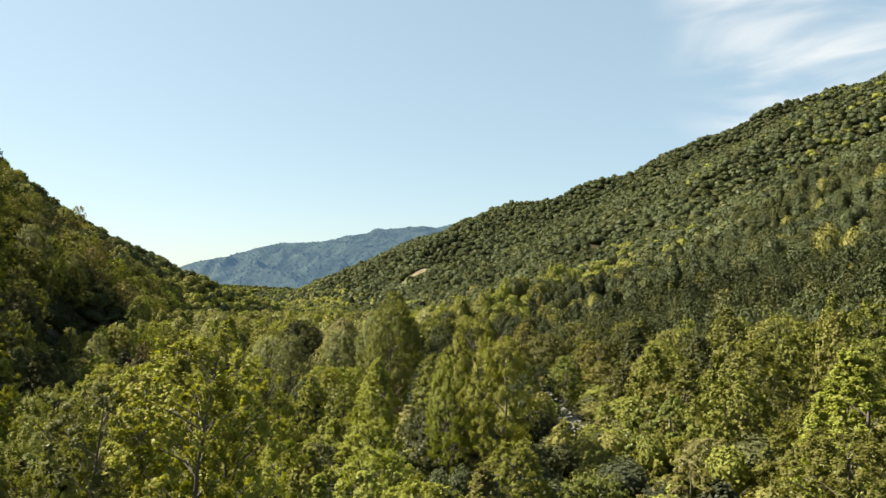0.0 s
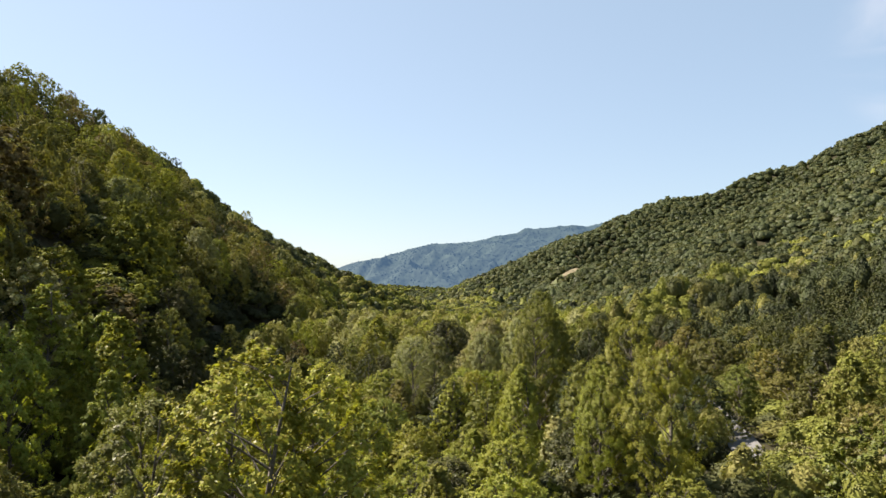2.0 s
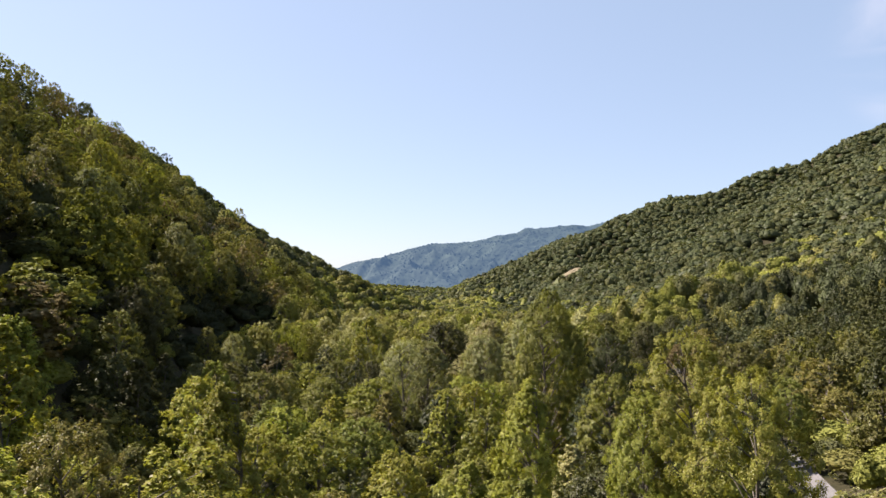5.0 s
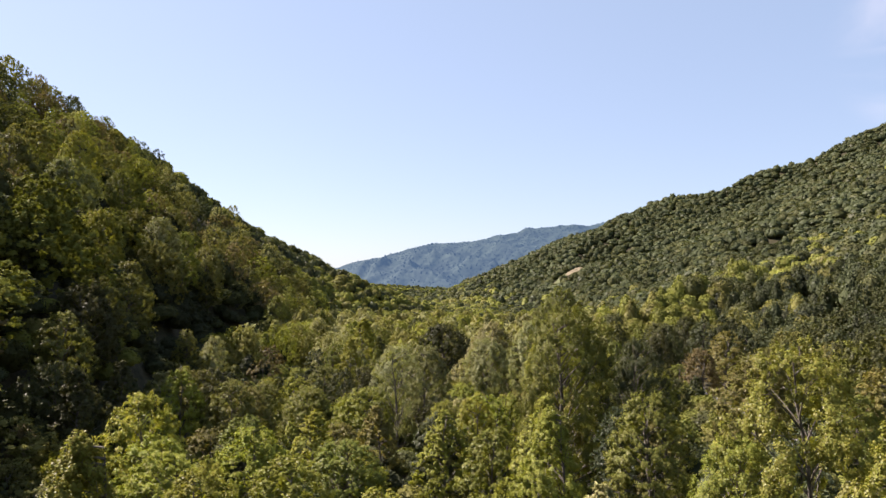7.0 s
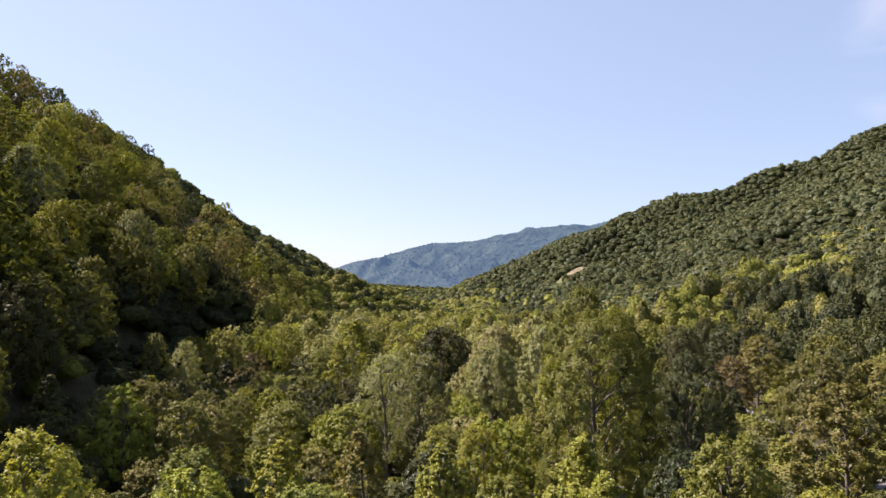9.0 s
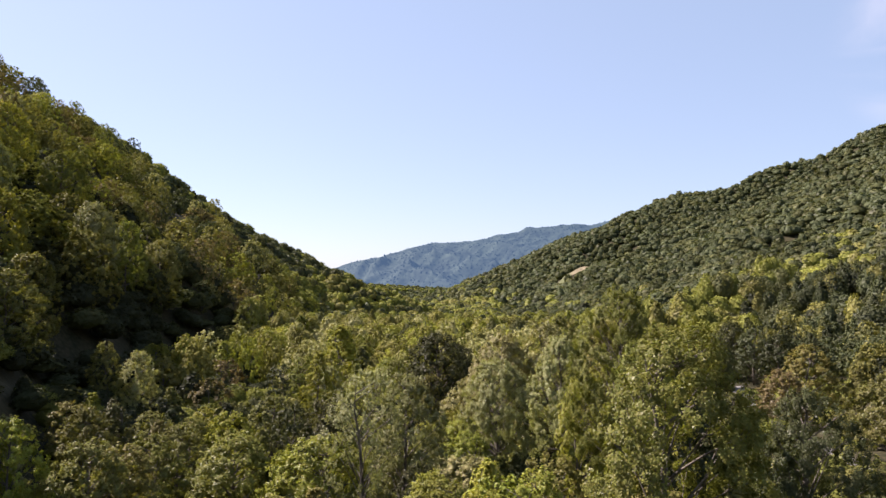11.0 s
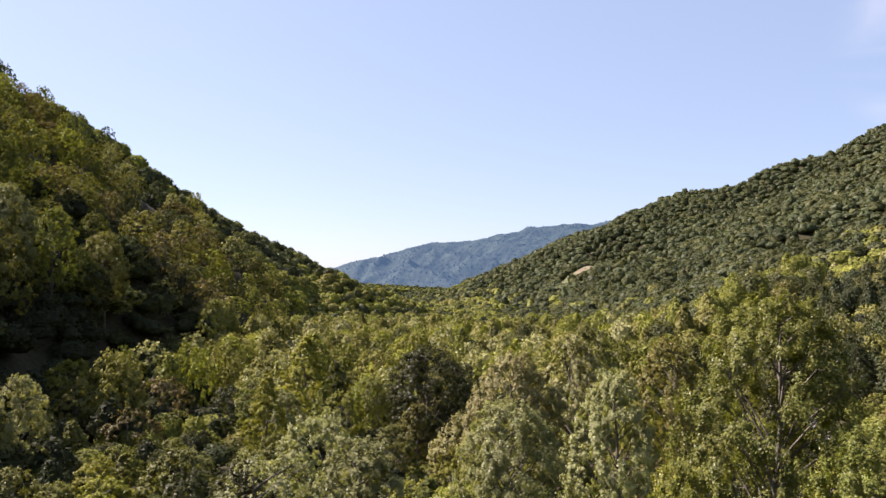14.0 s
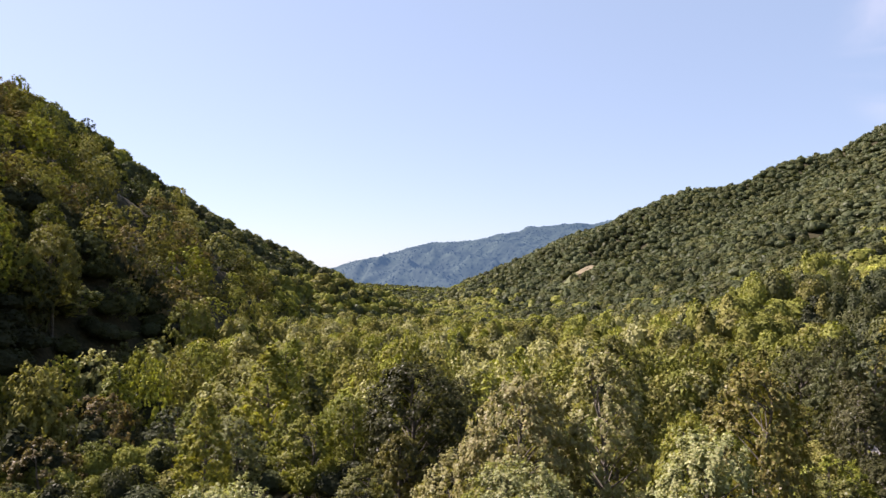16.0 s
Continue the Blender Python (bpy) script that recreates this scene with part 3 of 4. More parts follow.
# Trees on the bank across the road.
for i, (x, y) in enumerate(((21, 26), (26, 33), (32, 30), (29, 40), (38, 36), (34, 40), (41, 47), (46, 44), (36, 54), (47, 55), (43, 63), (55, 65), (50, 73), (62, 73), (30, 57), (63, 82), (41, 76), (68, 92), (56, 100), (46, 104), (66, 104))):
    tree(("round", "poplar", "open")[i % 3], x + 1.3 * math.sin(i * 2.1), y, float(land(x, y)) + 9.5 + 2.2 * math.sin(i * 1.7), 3.4 + 0.6 * math.sin(i), ("green", "bright", "olive", "green", "green")[i % 5] if y < 60 else ("olive", "dull", "green")[i % 3])


# The other trees that stand under and beside the flight.
def road_x(y):
    return 10 + 0.223 * y - 3.5 * np.clip((y - 165) / 50, 0, 1)


def sight_strip(x, y, half):
    """Strip cleared along the camera's line of sight so the road farther on shows."""
    return (y > 145) & (y < 224) & (abs(x - 0.56 * (y - 115)) < half)


tree("shrub", -8.5, 16.8, 4.9, 2.9, "bright")
tree("round", -1.2, 16.8, 5.9, 3.4, "bright")
tree("round", 5.5, 17.8, 7.1, 2.9, "dull")
tree("shrub", -17.0, 20.6, 5.3, 2.9, "dull")
tree("round", -2.0, 23.5, 6.3, 3.4, "bright")
tree("poplar", 5.6, 29.9, 7.2, 3.3, "yellow")
tree("poplar", -3.0, 35.2, 6.7, 3.3, "dull")
tree("shrub", 20.8, 38.5, 5.8, 3.0, "olive")
tree("poplar", -0.7, 39.9, 6.0, 2.6, "bright")
tree("poplar", 9.3, 40.2, 5.9, 3.0, "olive")
tree("round", -25.7, 40.3, 7.7, 3.2, "olive")
tree("open", 5.5, 42.1, 4.9, 3.2, "yellow")
tree("poplar", -14.7, 42.2, 6.1, 2.7, "dull")
tree("poplar", -17.7, 44.5, 6.6, 2.8, "olive")
tree("round", 12.0, 45.2, 6.3, 3.0, "bright")
tree("open", 3.0, 46.3, 5.9, 3.2, "bright")
tree("round", -8.1, 48.8, 5.2, 3.9, "green")
tree("broad", -17.8, 50.5, 6.1, 4.9, "green")
tree("shrub", 27.1, 52.0, 4.4, 2.6, "bright")
tree("poplar", -1.3, 54.8, 4.4, 3.1, "green")
tree("round", 3.5, 56.4, 5.7, 3.4, "bright")
tree("poplar", -16.5, 57.0, 4.8, 2.4, "olive")
tree("round", -3.8, 58.6, 3.6, 3.1, "yellow")
tree("broad", -1.3, 63.8, 2.3, 3.7, "dull")
tree("round", -7.8, 64.5, 2.4, 4.0, "yellow")
tree("poplar", 4.9, 67.2, 3.7, 2.7, "green")
tree("broad", 11.0, 68.1, 5.4, 5.4, "dull")
tree("open", -12.4, 68.7, 1.7, 3.6, "bright")
tree("open", -25.0, 68.8, 4.5, 3.0, "yellow")
tree("round", -1.4, 70.0, 1.0, 3.5, "green")
tree("round", -31.3, 71.8, 5.0, 3.4, "green")
tree("round", 36.2, 73.9, 5.4, 3.2, "olive")
tree("shrub", -5.2, 76.5, -0.3, 3.0, "bright")
tree("shrub", 22.5, 76.9, 2.2, 2.8, "dull")
tree("shrub", -10.6, 80.5, -1.2, 3.0, "olive")
tree("poplar", 0.7, 81.6, 1.1, 3.0, "bright")
tree("round", -29.7, 83.1, 2.0, 3.7, "olive")
tree("poplar", 9.3, 84.8, 2.0, 3.6, "pale")
tree("round", 23.0, 86.7, 3.8, 4.0, "wood")
tree("shrub", -10.0, 87.8, -1.4, 3.0, "dull")
tree("round", -34.9, 88.4, 2.2, 3.6, "olive")
tree("round", 1.5, 89.5, -0.4, 3.5, "green")
tree("round", 39.6, 91.3, 5.9, 3.2, "olive")
tree("poplar", 23.0, 92.9, 2.9, 3.4, "olive")
tree("round", -6.8, 94.3, -1.9, 3.5, "yellow")
tree("round", -34.9, 94.3, 1.3, 3.2, "yellow")
tree("round", 12.7, 94.8, 5.3, 3.2, "wood")
tree("shrub", -15.3, 96.7, -2.2, 3.0, "yellow")
tree("poplar", 16.5, 97.1, 4.5, 3.0, "olive")
tree("round", 22.1, 97.4, 2.3, 3.1, "bright")
tree("round", -27.2, 98.2, -0.9, 3.2, "bright")
tree("round", 34.5, 99.4, 5.8, 2.9, "green")
tree("round", 39.9, 100.5, 4.8, 4.0, "olive")
tree("poplar", -37.4, 101.2, 7.5, 3.3, "dull")
tree("poplar", -2.1, 103.9, 3.3, 3.3, "bright")
tree("broad", -41.4, 103.9, 7.6, 4.2, "dull")
tree("open", -26.6, 105.2, -1.9, 3.1, "yellow")
tree("round", -36.4, 107.2, 1.2, 3.2, "dull")
tree("open", 41.9, 108.0, 7.1, 3.1, "olive")
tree("round", -3.1, 108.1, 2.4, 3.3, "wood")
tree("shrub", 22.1, 109.8, 1.1, 2.9, "green")
tree("open", 10.3, 111.3, 4.3, 3.4, "olive")
tree("open", 0.4, 111.4, 3.4, 2.7, "yellow")
tree("round", -12.4, 111.9, -2.9, 3.8, "yellow")
tree("poplar", -36.8, 113.9, 0.2, 2.8, "wood")
tree("open", 1.9, 115.9, 2.9, 3.7, "bright")
tree("poplar", 19.5, 116.3, 4.2, 2.4, "wood")
tree("round", 43.3, 116.8, 3.9, 4.1, "wood")
tree("open", -30.6, 118.0, -1.5, 3.3, "olive")
tree("poplar", -39.4, 118.1, -0.4, 2.5, "green")
tree("poplar", -11.0, 120.4, 0.9, 3.3, "olive")
tree("round", 4.8, 120.9, 2.4, 3.1, "bright")
tree("poplar", 41.6, 121.7, 3.4, 3.4, "olive")
tree("round", -2.4, 121.7, 1.0, 3.9, "green")
tree("poplar", -43.5, 121.7, 6.0, 3.1, "dull")
tree("poplar", 1.0, 125.0, 1.8, 3.2, "yellow")
tree("open", 5.3, 127.3, 1.7, 3.6, "olive")
tree("poplar", 24.0, 127.3, 1.6, 3.1, "pale")
tree("round", -3.6, 127.4, 0.3, 3.4, "yellow")
tree("round", 17.3, 127.5, 6.4, 3.2, "wood")
tree("round", -30.7, 129.8, 1.5, 3.6, "olive")
tree("poplar", -24.6, 130.7, -3.3, 3.0, "yellow")
tree("round", 25.3, 131.5, 3.6, 3.0, "yellow")
tree("open", 20.8, 131.7, 4.8, 3.7, "dull")
tree("round", -43.5, 133.0, 3.2, 3.1, "pale")
tree("round", -18.4, 133.1, -3.8, 4.2, "olive")
tree("open", -5.1, 134.2, -1.0, 2.7, "dull")
tree("round", 28.2, 136.7, 2.3, 3.5, "dull")
tree("broad", -0.6, 137.5, -1.1, 5.0, "pale")
tree("open", -31.5, 137.8, 0.6, 3.8, "green")
tree("open", 49.7, 139.8, 1.4, 2.9, "green")
tree("broad", -15.7, 140.7, -0.2, 5.3, "bright")
tree("poplar", 20.3, 142.2, 5.1, 2.9, "bright")
tree("round", 27.4, 143.8, 2.5, 3.1, "olive")
tree("round", -42.8, 145.4, 1.9, 3.3, "olive")
tree("round", -1.0, 146.9, -0.7, 3.4, "bright")
tree("round", 24.2, 147.5, 3.4, 3.1, "dull")
tree("open", 29.0, 148.4, 2.0, 2.7, "dull")
tree("broad", -8.3, 148.9, -1.6, 4.6, "pale")
tree("round", -34.1, 149.3, -0.8, 3.7, "olive")
tree("open", 56.9, 149.4, 6.3, 3.1, "olive")
tree("open", -48.1, 151.3, 1.3, 3.6, "olive")
tree("poplar", -42.9, 151.8, 1.1, 3.4, "dull")
tree("open", -21.5, 152.3, 1.5, 2.6, "dull")
tree("round", 16.7, 152.5, 2.1, 3.2, "wood")
tree("poplar", 37.0, 153.0, 0.2, 3.2, "dull")
tree("poplar", -38.5, 154.4, -1.3, 3.3, "olive")
tree("open", 56.5, 154.4, 4.8, 3.6, "olive")
tree("round", -5.9, 156.9, -2.7, 3.7, "olive")
tree("open", -31.0, 157.2, -0.8, 3.4, "yellow")
tree("round", -19.5, 157.6, 0.9, 3.9, "dull")
tree("poplar", -46.0, 157.8, 0.6, 2.6, "dull")
tree("open", 12.5, 158.3, 2.1, 3.6, "olive")
tree("open", 54.0, 158.8, 5.1, 2.6, "dull")
tree("round", -36.6, 159.7, -2.0, 3.3, "green")
tree("poplar", -10.5, 160.7, -3.0, 2.5, "olive")
tree("broad", -1.9, 162.9, -2.6, 4.4, "yellow")
tree("round", -27.4, 163.6, 0.4, 4.2, "olive")
tree("open", 32.9, 165.9, 0.6, 2.8, "dull")
tree("round", -45.3, 166.1, -2.6, 3.4, "olive")
tree("poplar", -4.3, 167.2, -3.0, 3.0, "green")
tree("poplar", 2.2, 167.8, -3.2, 3.2, "green")
tree("round", 57.8, 168.3, 5.7, 3.7, "olive")
tree("round", 24.2, 169.5, 1.9, 4.2, "olive")
tree("open", 35.0, 169.8, 0.2, 3.0, "olive")
tree("poplar", -55.8, 170.4, -0.6, 3.5, "bright")
tree("poplar", 62.8, 170.9, 5.6, 3.3, "dull")
tree("round", 7.6, 171.1, -0.3, 3.6, "olive")
tree("round", -6.3, 171.6, -4.5, 3.8, "yellow")
tree("poplar", -13.6, 172.8, -4.5, 2.7, "green")
tree("poplar", -45.9, 174.5, -3.6, 2.9, "wood")
tree("open", -41.1, 175.1, -3.7, 2.7, "yellow")
tree("round", -57.0, 175.2, -1.1, 2.9, "wood")
tree("round", -21.3, 175.9, -0.9, 3.0, "green")
tree("open", -3.1, 177.5, -4.2, 3.7, "bright")
tree("round", -14.5, 179.5, -5.3, 3.1, "pale")
tree("poplar", -47.3, 179.8, -4.2, 2.6, "dull")
tree("poplar", -40.7, 180.9, -4.4, 3.4, "green")
tree("round", 42.0, 182.8, -1.1, 3.7, "green")
tree("open", 31.2, 185.0, -0.3, 3.7, "yellow")
tree("poplar", 59.8, 185.8, 1.8, 2.6, "olive")
tree("round", -44.8, 186.0, -5.0, 3.0, "green")
tree("shrub", -16.2, 186.7, -6.3, 3.0, "olive")
tree("round", 37.5, 189.3, -1.7, 4.1, "dull")
tree("poplar", -53.5, 190.8, -2.8, 3.2, "olive")
tree("poplar", -64.7, 192.1, 3.4, 3.3, "wood")
tree("broad", 20.8, 192.2, 2.0, 4.1, "yellow")
tree("shrub", -42.0, 192.8, -5.9, 2.9, "olive")
tree("poplar", 8.8, 193.0, 0.8, 2.5, "green")
tree("poplar", -60.3, 196.2, -3.2, 2.4, "green")
tree("round", 0.0, 196.4, -1.3, 4.1, "dull")
tree("round", -8.3, 196.5, -1.2, 3.0, "olive")
tree("round", 9.1, 198.5, 0.1, 3.1, "pale")
tree("round", 32.0, 198.8, 2.1, 3.0, "green")
tree("broad", 26.4, 199.5, -0.6, 4.0, "bright")
tree("round", -27.8, 200.1, -0.1, 3.5, "pale")
tree("shrub", -63.9, 200.2, -3.7, 3.0, "bright")
tree("open", -19.8, 203.0, -0.5, 3.7, "bright")
tree("open", -33.7, 203.7, 1.0, 3.5, "green")
tree("round", -46.9, 203.7, -4.3, 3.2, "green")
tree("poplar", -23.9, 207.1, -0.8, 2.6, "green")
tree("poplar", 5.1, 207.5, -0.8, 2.9, "green")
tree("open", -15.7, 208.7, 0.8, 2.7, "green")
tree("open", -47.1, 209.1, -4.9, 3.2, "green")
tree("poplar", 15.2, 209.4, -1.2, 3.5, "green")
tree("open", -39.3, 211.4, -1.2, 3.2, "wood")
tree("poplar", 32.6, 211.6, -1.6, 2.7, "wood")
tree("broad", -66.2, 211.9, 2.4, 5.5, "bright")
tree("open", 19.7, 212.8, -2.5, 2.6, "olive")
tree("round", -7.4, 213.2, 0.4, 4.1, "olive")
tree("poplar", 31.3, 216.2, -0.2, 3.0, "olive")
tree("round", -2.7, 216.3, -0.9, 3.2, "dull")
tree("round", 6.1, 217.0, -1.5, 4.3, "dull")
tree("broad", -18.4, 218.9, -0.8, 4.1, "yellow")
tree("poplar", 15.8, 219.5, -2.9, 3.0, "green")
tree("open", 44.9, 220.5, -2.0, 3.4, "green")
tree("open", 38.4, 222.1, -1.4, 3.5, "dull")
tree("poplar", -63.8, 223.2, 1.7, 2.9, "green")
tree("round", -10.0, 225.8, 0.2, 3.0, "bright")
tree("poplar", 10.4, 226.6, -3.2, 2.6, "bright")
tree("round", -39.8, 228.1, -2.2, 4.0, "green")
tree("round", 44.8, 229.2, -1.9, 4.1, "dull")
tree("poplar", 18.9, 229.2, -0.4, 3.0, "wood")
tree("open", -56.3, 229.4, -4.2, 3.4, "dull")
tree("round", -2.9, 229.8, 0.6, 3.0, "dull")


# ---- the road through the trees ----
ys = np.arange(76.5, 239, 3.5)
xs = road_x(ys) + 1.5 * np.sin(ys / 38)
across = np.linspace(-1.7, 1.7, 5)
co = np.stack([np.stack([xs + a, ys, land(xs + a, ys) + 0.25 - 0.01 * a * a], 1) for a in across], 1).reshape(-1, 3)
i = (np.arange(len(ys) - 1)[:, None] * 5 + np.arange(4)[None, :]).ravel()
road = mesh_object("road", co, np.stack([i, i + 1, i + 6, i + 5], 1), ROAD, smooth=True)
tagged(road, "narrow worn pale grey road among the trees", "road", kind="structure")


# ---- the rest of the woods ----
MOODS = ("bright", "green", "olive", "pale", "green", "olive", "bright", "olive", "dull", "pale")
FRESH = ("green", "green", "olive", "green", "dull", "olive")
SIDE_SHADE = ("dull", "wood", "dark", "wood", "shade", "olive")
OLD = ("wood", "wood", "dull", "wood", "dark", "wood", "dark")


DOMES = ("round", "round", "open")


def woods(name, label, spots, leaves, size, rounds, seed, wide, tall, moods=MOODS, drift=0.4, jitter=0.5, sink=0.0, forms=("round", "tall", "round", "open")):
    """Many trees as one mass of crowns, each with its own size, turn and green."""
    g = np.random.default_rng(seed)
    bank = [crown_mass(g, leaves, size, rounds, forms[v % len(forms)], jitter) for v in range(12)]
    palette = np.array([GREENS[k][0] for k in moods])
    n = len(spots)
    z = land(spots[:, 0], spots[:, 1])
    kind, turn = g.integers(0, 12, n), g.uniform(0, 6.28, n)
    w, s = g.uniform(*wide, n) / 0.4, g.uniform(*tall, n) * (1 + 0.22 * waves(spots[:, 0], spots[:, 1], 70, 36))
    down = sink * g.uniform(0.6, 1.4, n)
    mood = np.clip(0.5 + 0.45 * waves(spots[:, 0], spots[:, 1], 190, 31), 0, 0.99) * len(moods)
    pick = np.where(g.random(n) < drift, mood.astype(int), g.integers(0, len(moods), n))
    colour = palette[pick]
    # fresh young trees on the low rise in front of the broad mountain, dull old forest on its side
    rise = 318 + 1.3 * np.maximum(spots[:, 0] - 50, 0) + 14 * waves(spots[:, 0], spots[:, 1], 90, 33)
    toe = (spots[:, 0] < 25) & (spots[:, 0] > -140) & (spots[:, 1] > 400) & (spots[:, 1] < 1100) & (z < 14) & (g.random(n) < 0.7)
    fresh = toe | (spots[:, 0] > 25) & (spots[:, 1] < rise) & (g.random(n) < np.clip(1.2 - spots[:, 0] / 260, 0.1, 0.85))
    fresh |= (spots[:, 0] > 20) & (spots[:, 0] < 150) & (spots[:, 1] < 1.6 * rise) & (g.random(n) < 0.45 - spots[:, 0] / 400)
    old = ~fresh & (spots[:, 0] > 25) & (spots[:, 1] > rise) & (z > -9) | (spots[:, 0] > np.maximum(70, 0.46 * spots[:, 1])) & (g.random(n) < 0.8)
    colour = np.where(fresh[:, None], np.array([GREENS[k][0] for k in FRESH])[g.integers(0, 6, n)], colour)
    # trees to the right get darker greens: shade put into the tint
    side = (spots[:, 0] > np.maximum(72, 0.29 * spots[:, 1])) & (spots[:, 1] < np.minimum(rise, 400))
    colour = np.where(side[:, None], np.array([GREENS[k][0] for k in SIDE_SHADE])[g.integers(0, 6, n)], colour)
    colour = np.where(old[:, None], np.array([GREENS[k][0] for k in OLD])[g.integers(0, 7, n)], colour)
    shade = g.uniform(0.8, 1.2, n) * (1 + 0.2 * waves(spots[:, 0], spots[:, 1], 130, 34))
    co, tint = [], []
    for i in range(n):
        p = bank[kind[i]]
        ca, sa = math.cos(turn[i]) * w[i], math.sin(turn[i]) * w[i]
        co.append(np.stack([p[:, 0] * ca - p[:, 1] * sa + spots[i, 0], p[:, 0] * sa + p[:, 1] * ca + spots[i, 1], (p[:, 2] - down[i]) * s[i] + z[i]], 1))
        tint.append(np.broadcast_to(colour[i] * shade[i], p.shape))
    co, tint = np.concatenate(co), np.concatenate(tint)
    ob = mesh_object(name, co, np.arange(len(co)).reshape(-1, 3), FAR_LEAVES, tint=tint)
    return tagged(ob, label, "trees", kind="stuff")


def scatter(g, box, gap, keep):
    """Spots about `gap` apart over a box of the plan."""
    x0, x1, y0, y1 = box
    gx, gy = np.meshgrid(np.arange(x0, x1, gap), np.arange(y0, y1, gap * 0.87))
    gx = gx + (np.arange(gx.shape[0])[:, None] % 2) * gap / 2
    p = np.stack([gx, gy], -1).reshape(-1, 2)
    p = p + g.uniform(-0.58, 0.58, p.shape) * gap
    return p[keep(p[:, 0], p[:, 1])]


def clear_of_things(p, gap):
    t = np.array(things)
    d = np.hypot(p[:, None, 0] - t[None, :, 0], p[:, None, 1] - t[None, :, 1]) - t[None, :, 2] * 0.7
    return p[d.min(1) > gap]


def valley(x, y):
    """The wedge of plan in the camera's view; woods are planted only inside it."""
    return (x > -0.7 * (y - 5) - 4) & (x < 0.98 * (y + 25))


def on_slope(x, y):
    return x < np.interp(y, [0, 140, 185, 240, 310, 600, 900], [-26, -45, -62, -68, -76, -112, -122]) - 2


def off_road(x, y):
    return (np.abs(x - road_x(y)) > np.interp(y, [120, 140, 225, 245], [5.5, 7.5, 7.5, 3.0])) | (y > 246)


SCAR = (122.0, 945.0)


def off_scar(x, y):
    return (np.abs(x - SCAR[0] + 6) > 22) | (y > SCAR[1] + 10) | (y < SCAR[1] - 22)


def band(near, far, slope):
    return lambda x, y: (valley(x, y) & off_road(x, y) & off_scar(x, y) & (on_slope(x, y) == slope)
                         & (np.hypot(x, y - 60) >= near) & (np.hypot(x, y - 60) < far)
                         & ((np.abs(x - 1) > 0.27 * y + 13) | (y > 168)))


g = np.random.default_rng(5)
AREA = (-1000, 1450, 0, 1750)
near_low = clear_of_things(scatter(g, (-120, 260, 0, 330), 6.6, band(0, 235, False)), 1.6)
near_low = near_low[np.hypot(near_low[:, 0] - 1, near_low[:, 1] - np.clip(near_low[:, 1], 0, 120)) > 24]
near_low = near_low[~sight_strip(near_low[:, 0], near_low[:, 1], 3.0)]
close = np.hypot(near_low[:, 0], near_low[:, 1] - 20) < 105
close |= (np.abs(near_low[:, 0] - 6) < 62) & (near_low[:, 1] > 60) & (near_low[:, 1] < 228)
bank = near_low[close]
bank = bank[(np.abs(bank[:, 0]) > 58) | (bank[:, 1] < 150) | (bank[:, 1] > 228)]
right = (bank[:, 0] > 18) & (bank[:, 1] < 150)
woods("bank_woods", "fresh green broadleaf trees on the bank beside the road", bank[right], 6000, 0.022, 2, 40, (3.0, 4.6), (8.5, 12.5), ("olive", "green", "green", "olive", "green"))
woods("stream_woods", "mixed green young broadleaf trees along the valley bottom", bank[~right], 6000, 0.022, 2, 50, (3.0, 4.6), (5.5, 9))
near_low = near_low[~close]
woods("valley_woods", "mixed green and yellow-green young broadleaf trees on the valley floor", near_low, 1500, 0.042, 2, 41, (3.0, 5.0), (9.5, 15))
near_steep = clear_of_things(scatter(g, (-330, 0, 0, 330), 11.4, lambda x, y: band(0, 250, True)(x, y) & (on_slope(x + 15, y) | (y < 138) | (y > 275)) & ((waves(x, y, 36, 35) < -0.08) | ~on_slope(x + 34, y))), 2.0)
STEEP = ("olive", "green", "olive", "green", "wood", "brown", "olive", "pale", "dull", "bright")
woods("slope_woods", "dark green broadleaf trees with rounded crowns on the steep slope", near_steep, 6500, 0.026, 2, 42, (4.4, 8.0), (8, 17), STEEP, forms=DOMES)
brush = scatter(g, (-75, 90, 8, 232), 3.9, lambda x, y: np.where(y < 165, np.abs(x - 1) < 0.4 * y + 16, sight_strip(x, y, 10) | (np.abs(x + 4) < 60)) & (np.abs(x - road_x(y) - 1.5 * np.sin(y / 38)) > np.where(y < 70, 0, np.where(y < 125, 2.6, 4.6))))
# the dark greens in the mix paint the shade of the gaps between trees
woods("undergrowth", "low green brush and saplings, partly darkened to paint shade between the trees", brush, 620, 0.05, 1, 48, (1.5, 2.9), (2.2, 5.2),
      ("dull", "olive", "shade", "green", "dark", "wood", "green", "shade", "olive", "wood"))
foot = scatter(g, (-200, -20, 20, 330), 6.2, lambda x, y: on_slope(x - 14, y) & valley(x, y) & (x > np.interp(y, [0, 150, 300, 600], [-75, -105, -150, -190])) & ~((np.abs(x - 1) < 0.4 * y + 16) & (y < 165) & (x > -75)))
# near-black greens put the shadow under the slope into the colour
woods("slope_brush", "saplings and brush at the foot of the steep slope, darkened to paint its shade", foot, 420, 0.065, 1, 49, (2.6, 4.6), (4, 8.5),
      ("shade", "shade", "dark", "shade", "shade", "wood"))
mid_low = scatter(g, (-200, 460, 200, 520), 7.3, band(235, 430, False))
woods("valley_woods_beyond", "mixed green and yellow-green broadleaf trees down the valley", mid_low, 520, 0.054, 1, 43, (3.4, 5.6), (10, 16), jitter=0.45)
mid_steep = scatter(g, (-420, 0, 0, 520), 11.2, lambda x, y: band(250, 470, True)(x, y) & (waves(x, y, 34, 37) < 0.3))
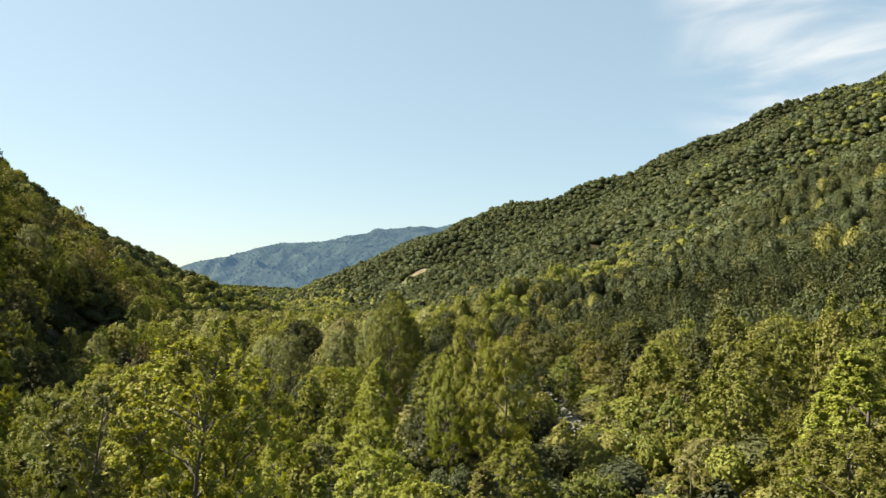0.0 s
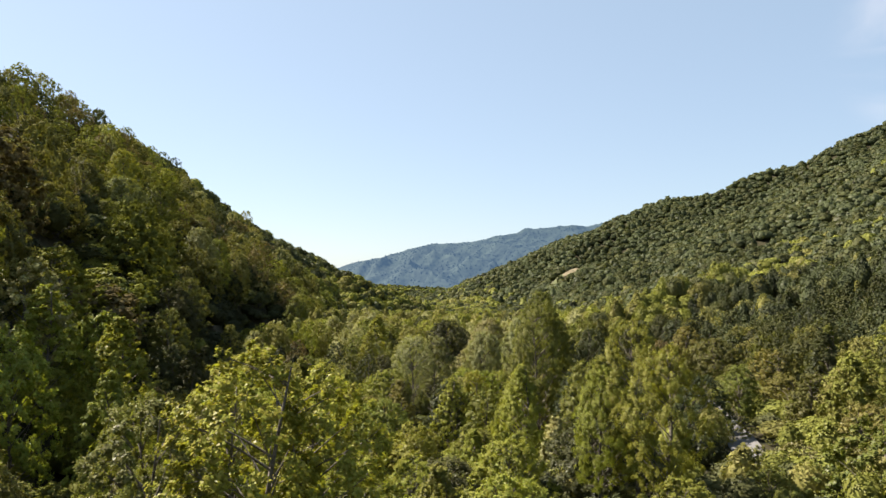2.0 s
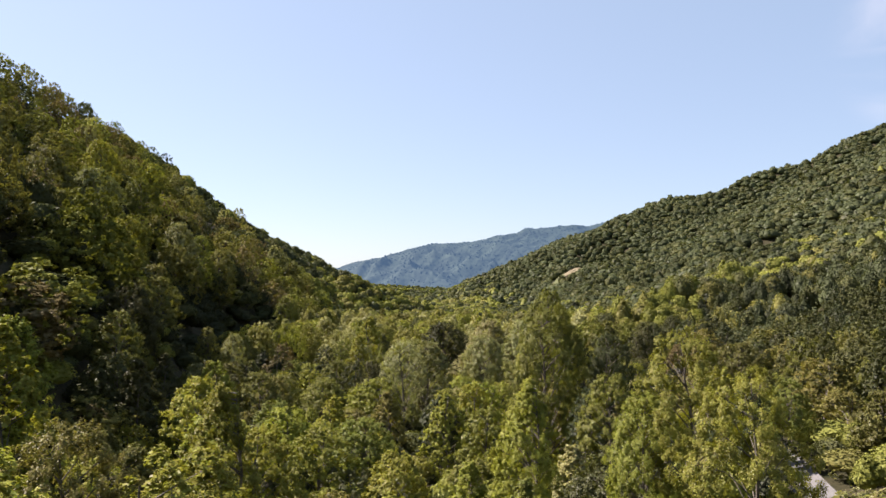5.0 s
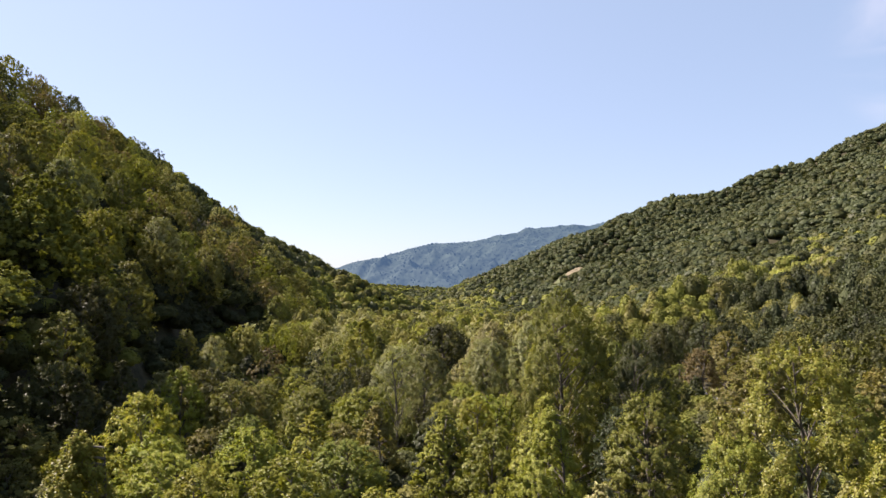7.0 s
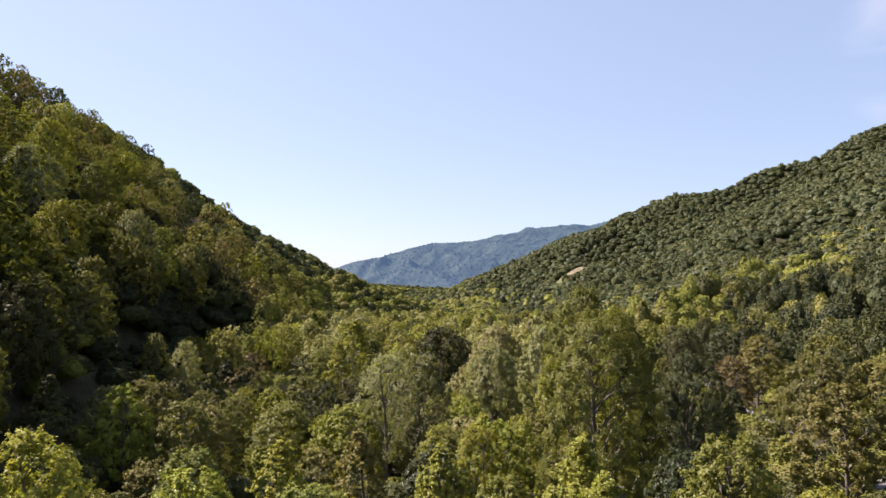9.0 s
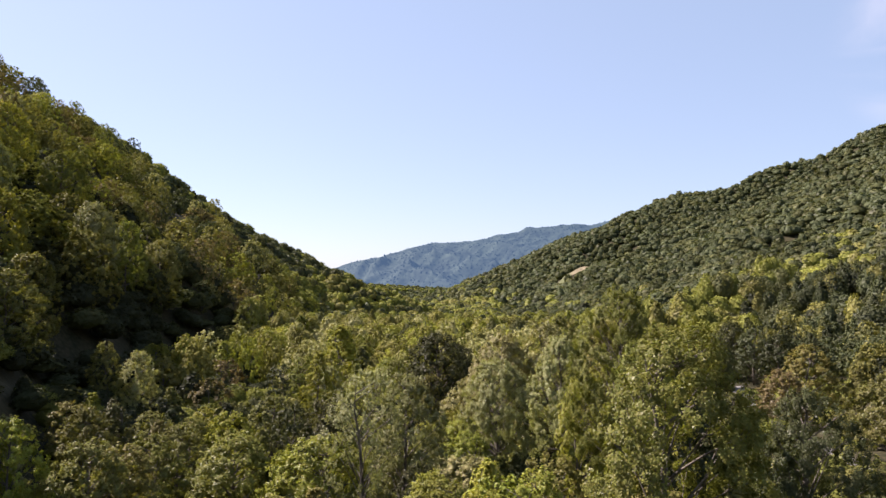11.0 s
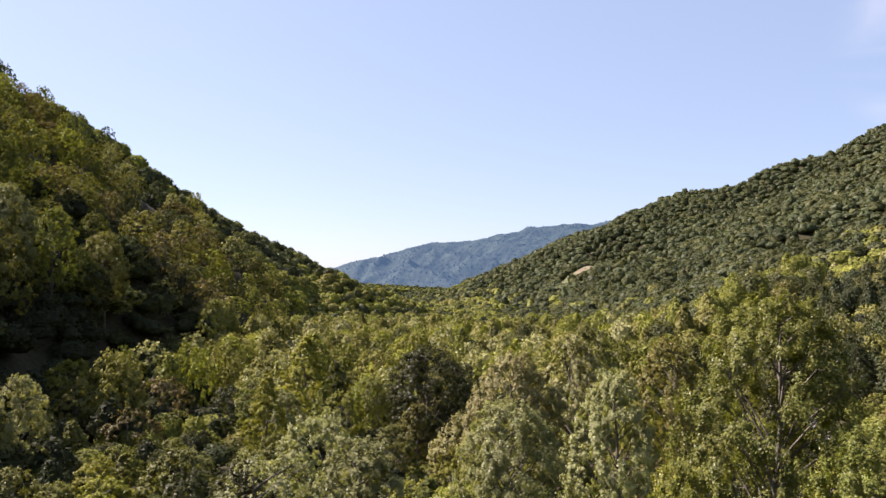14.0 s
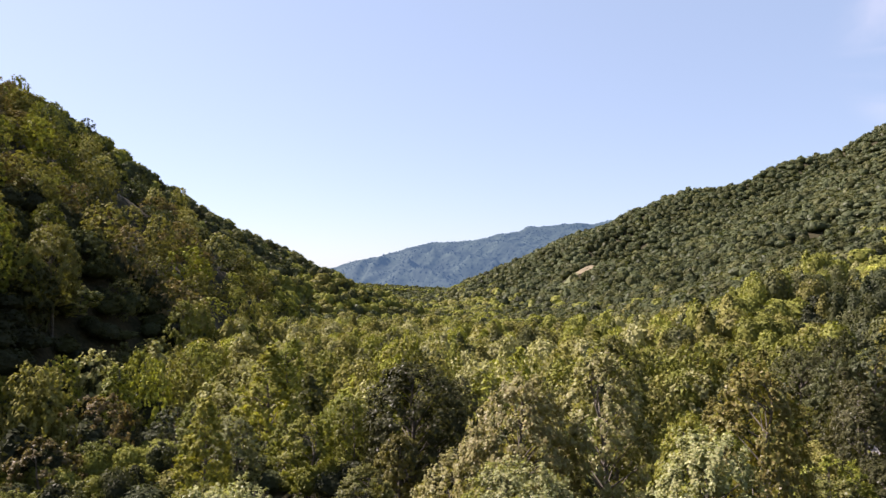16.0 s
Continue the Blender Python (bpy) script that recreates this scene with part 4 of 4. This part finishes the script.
woods("slope_woods_beyond", "dark green broadleaf trees higher on the slope", mid_steep, 1100, 0.046, 2, 44, (4.4, 8.2), (9, 20), STEEP, forms=DOMES)
for name, near, far, gap, leaves, size, wide, tall, seed in (("hillside_woods", 430, 780, 7.8, 90, 0.115, (4.4, 7.2), (10, 15), 45),
                                                             ("mountain_woods", 780, 1720, 9.6, 36, 0.165, (5.2, 8.6), (10, 16), 46)):
    spots = np.concatenate([scatter(g, AREA, gap, band(near, far, False)), scatter(g, AREA, gap, band(max(near, 470), far, True))])
    seen = ((spots[:, 0] + 172) * -0.881 + (spots[:, 1] - 847) * 0.472 < 60) | (spots[:, 0] > -60) | (spots[:, 0] > -0.2 * spots[:, 1])
    seen &= (spots[:, 1] < 1330) | (spots[:, 0] < 300)
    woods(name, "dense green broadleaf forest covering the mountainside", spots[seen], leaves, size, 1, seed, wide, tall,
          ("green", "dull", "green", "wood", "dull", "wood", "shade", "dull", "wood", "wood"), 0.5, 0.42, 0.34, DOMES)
# tree-covered bottom of the valley far ahead
spots = scatter(g, (-420, 520, 1700, 2480), 17, lambda x, y: x > -1000)
woods("distant_woods", "dark green forest on the distant valley floor", spots, 16, 0.28, 0, 47, (8, 11), (12, 18),
      ("wood", "green", "shade", "dull", "green", "dark", "dark", "wood", "dark", "wood"))
# crowns on the far mountain, with the same painted haze glow
g = np.random.default_rng(9)
v, f = icosahedron()
spots = np.c_[g.uniform(-760, 900, 6500), 2440 + 1080 * g.random(6500) ** 0.9]
high = far_height(spots[:, 0], spots[:, 1])
size = g.uniform(2.0, 4.6, 6500)
co = np.concatenate([(v * g.uniform(0.8, 1.2, (12, 1)) * (r, r, r * 1.15) + (x, y, z - r * 0.25))[f].reshape(-1, 3) for (x, y), z, r in zip(spots, high, size)])
far_crowns = mesh_object("backdrop_woods", co, np.arange(len(co)).reshape(-1, 3), FAR_WOODS_GLOW)
tagged(far_crowns, "tree crowns on the distant mountain, haze painted as a faint blue glow", "trees", kind="stuff")

# a bare earth bank on the mountain's foot
def patch(name, cx, cy, rx, ry, mat, label, lift, seed):
    gp = np.random.default_rng(seed)
    ang = np.linspace(0, 2 * np.pi, 24, endpoint=False)
    edge = 1 + 0.22 * np.sin(ang * 2 + seed) + 0.12 * np.sin(ang * 5 + 1) + gp.uniform(-0.08, 0.08, 24)
    rings = np.linspace(0.12, 1, 7)
    px = cx + np.outer(rings, np.cos(ang) * edge) * rx
    py = cy + np.outer(rings, np.sin(ang) * edge) * ry
    co = np.stack([px, py, land(px, py) + lift - 0.5 * (rings[:, None] > 0.95)], -1).reshape(-1, 3)
    a, b = np.meshgrid(np.arange(6), np.arange(24), indexing="ij")
    c = (b + 1) % 24
    q = np.stack([a * 24 + b, a * 24 + c, (a + 1) * 24 + c, (a + 1) * 24 + b], -1).reshape(-1, 4)
    return tagged(mesh_object(name, co, q, mat, smooth=True), label, "ground", kind="structure")


patch("ground_bank", SCAR[0] + 2, SCAR[1] - 4, 16, 5, EARTH, "bare orange-brown earth bank cut into the slope", 1.6, 4)
patch("ground_clearing", SCAR[0] - 18, SCAR[1] - 4, 9, 10, GRASS, "small pale green grassy clearing beside the bank", 1.5, 6)
for key, ob in STOCK.items():
    if key not in used:
        for o in (*ob.children, ob):
            bpy.data.objects.remove(o)
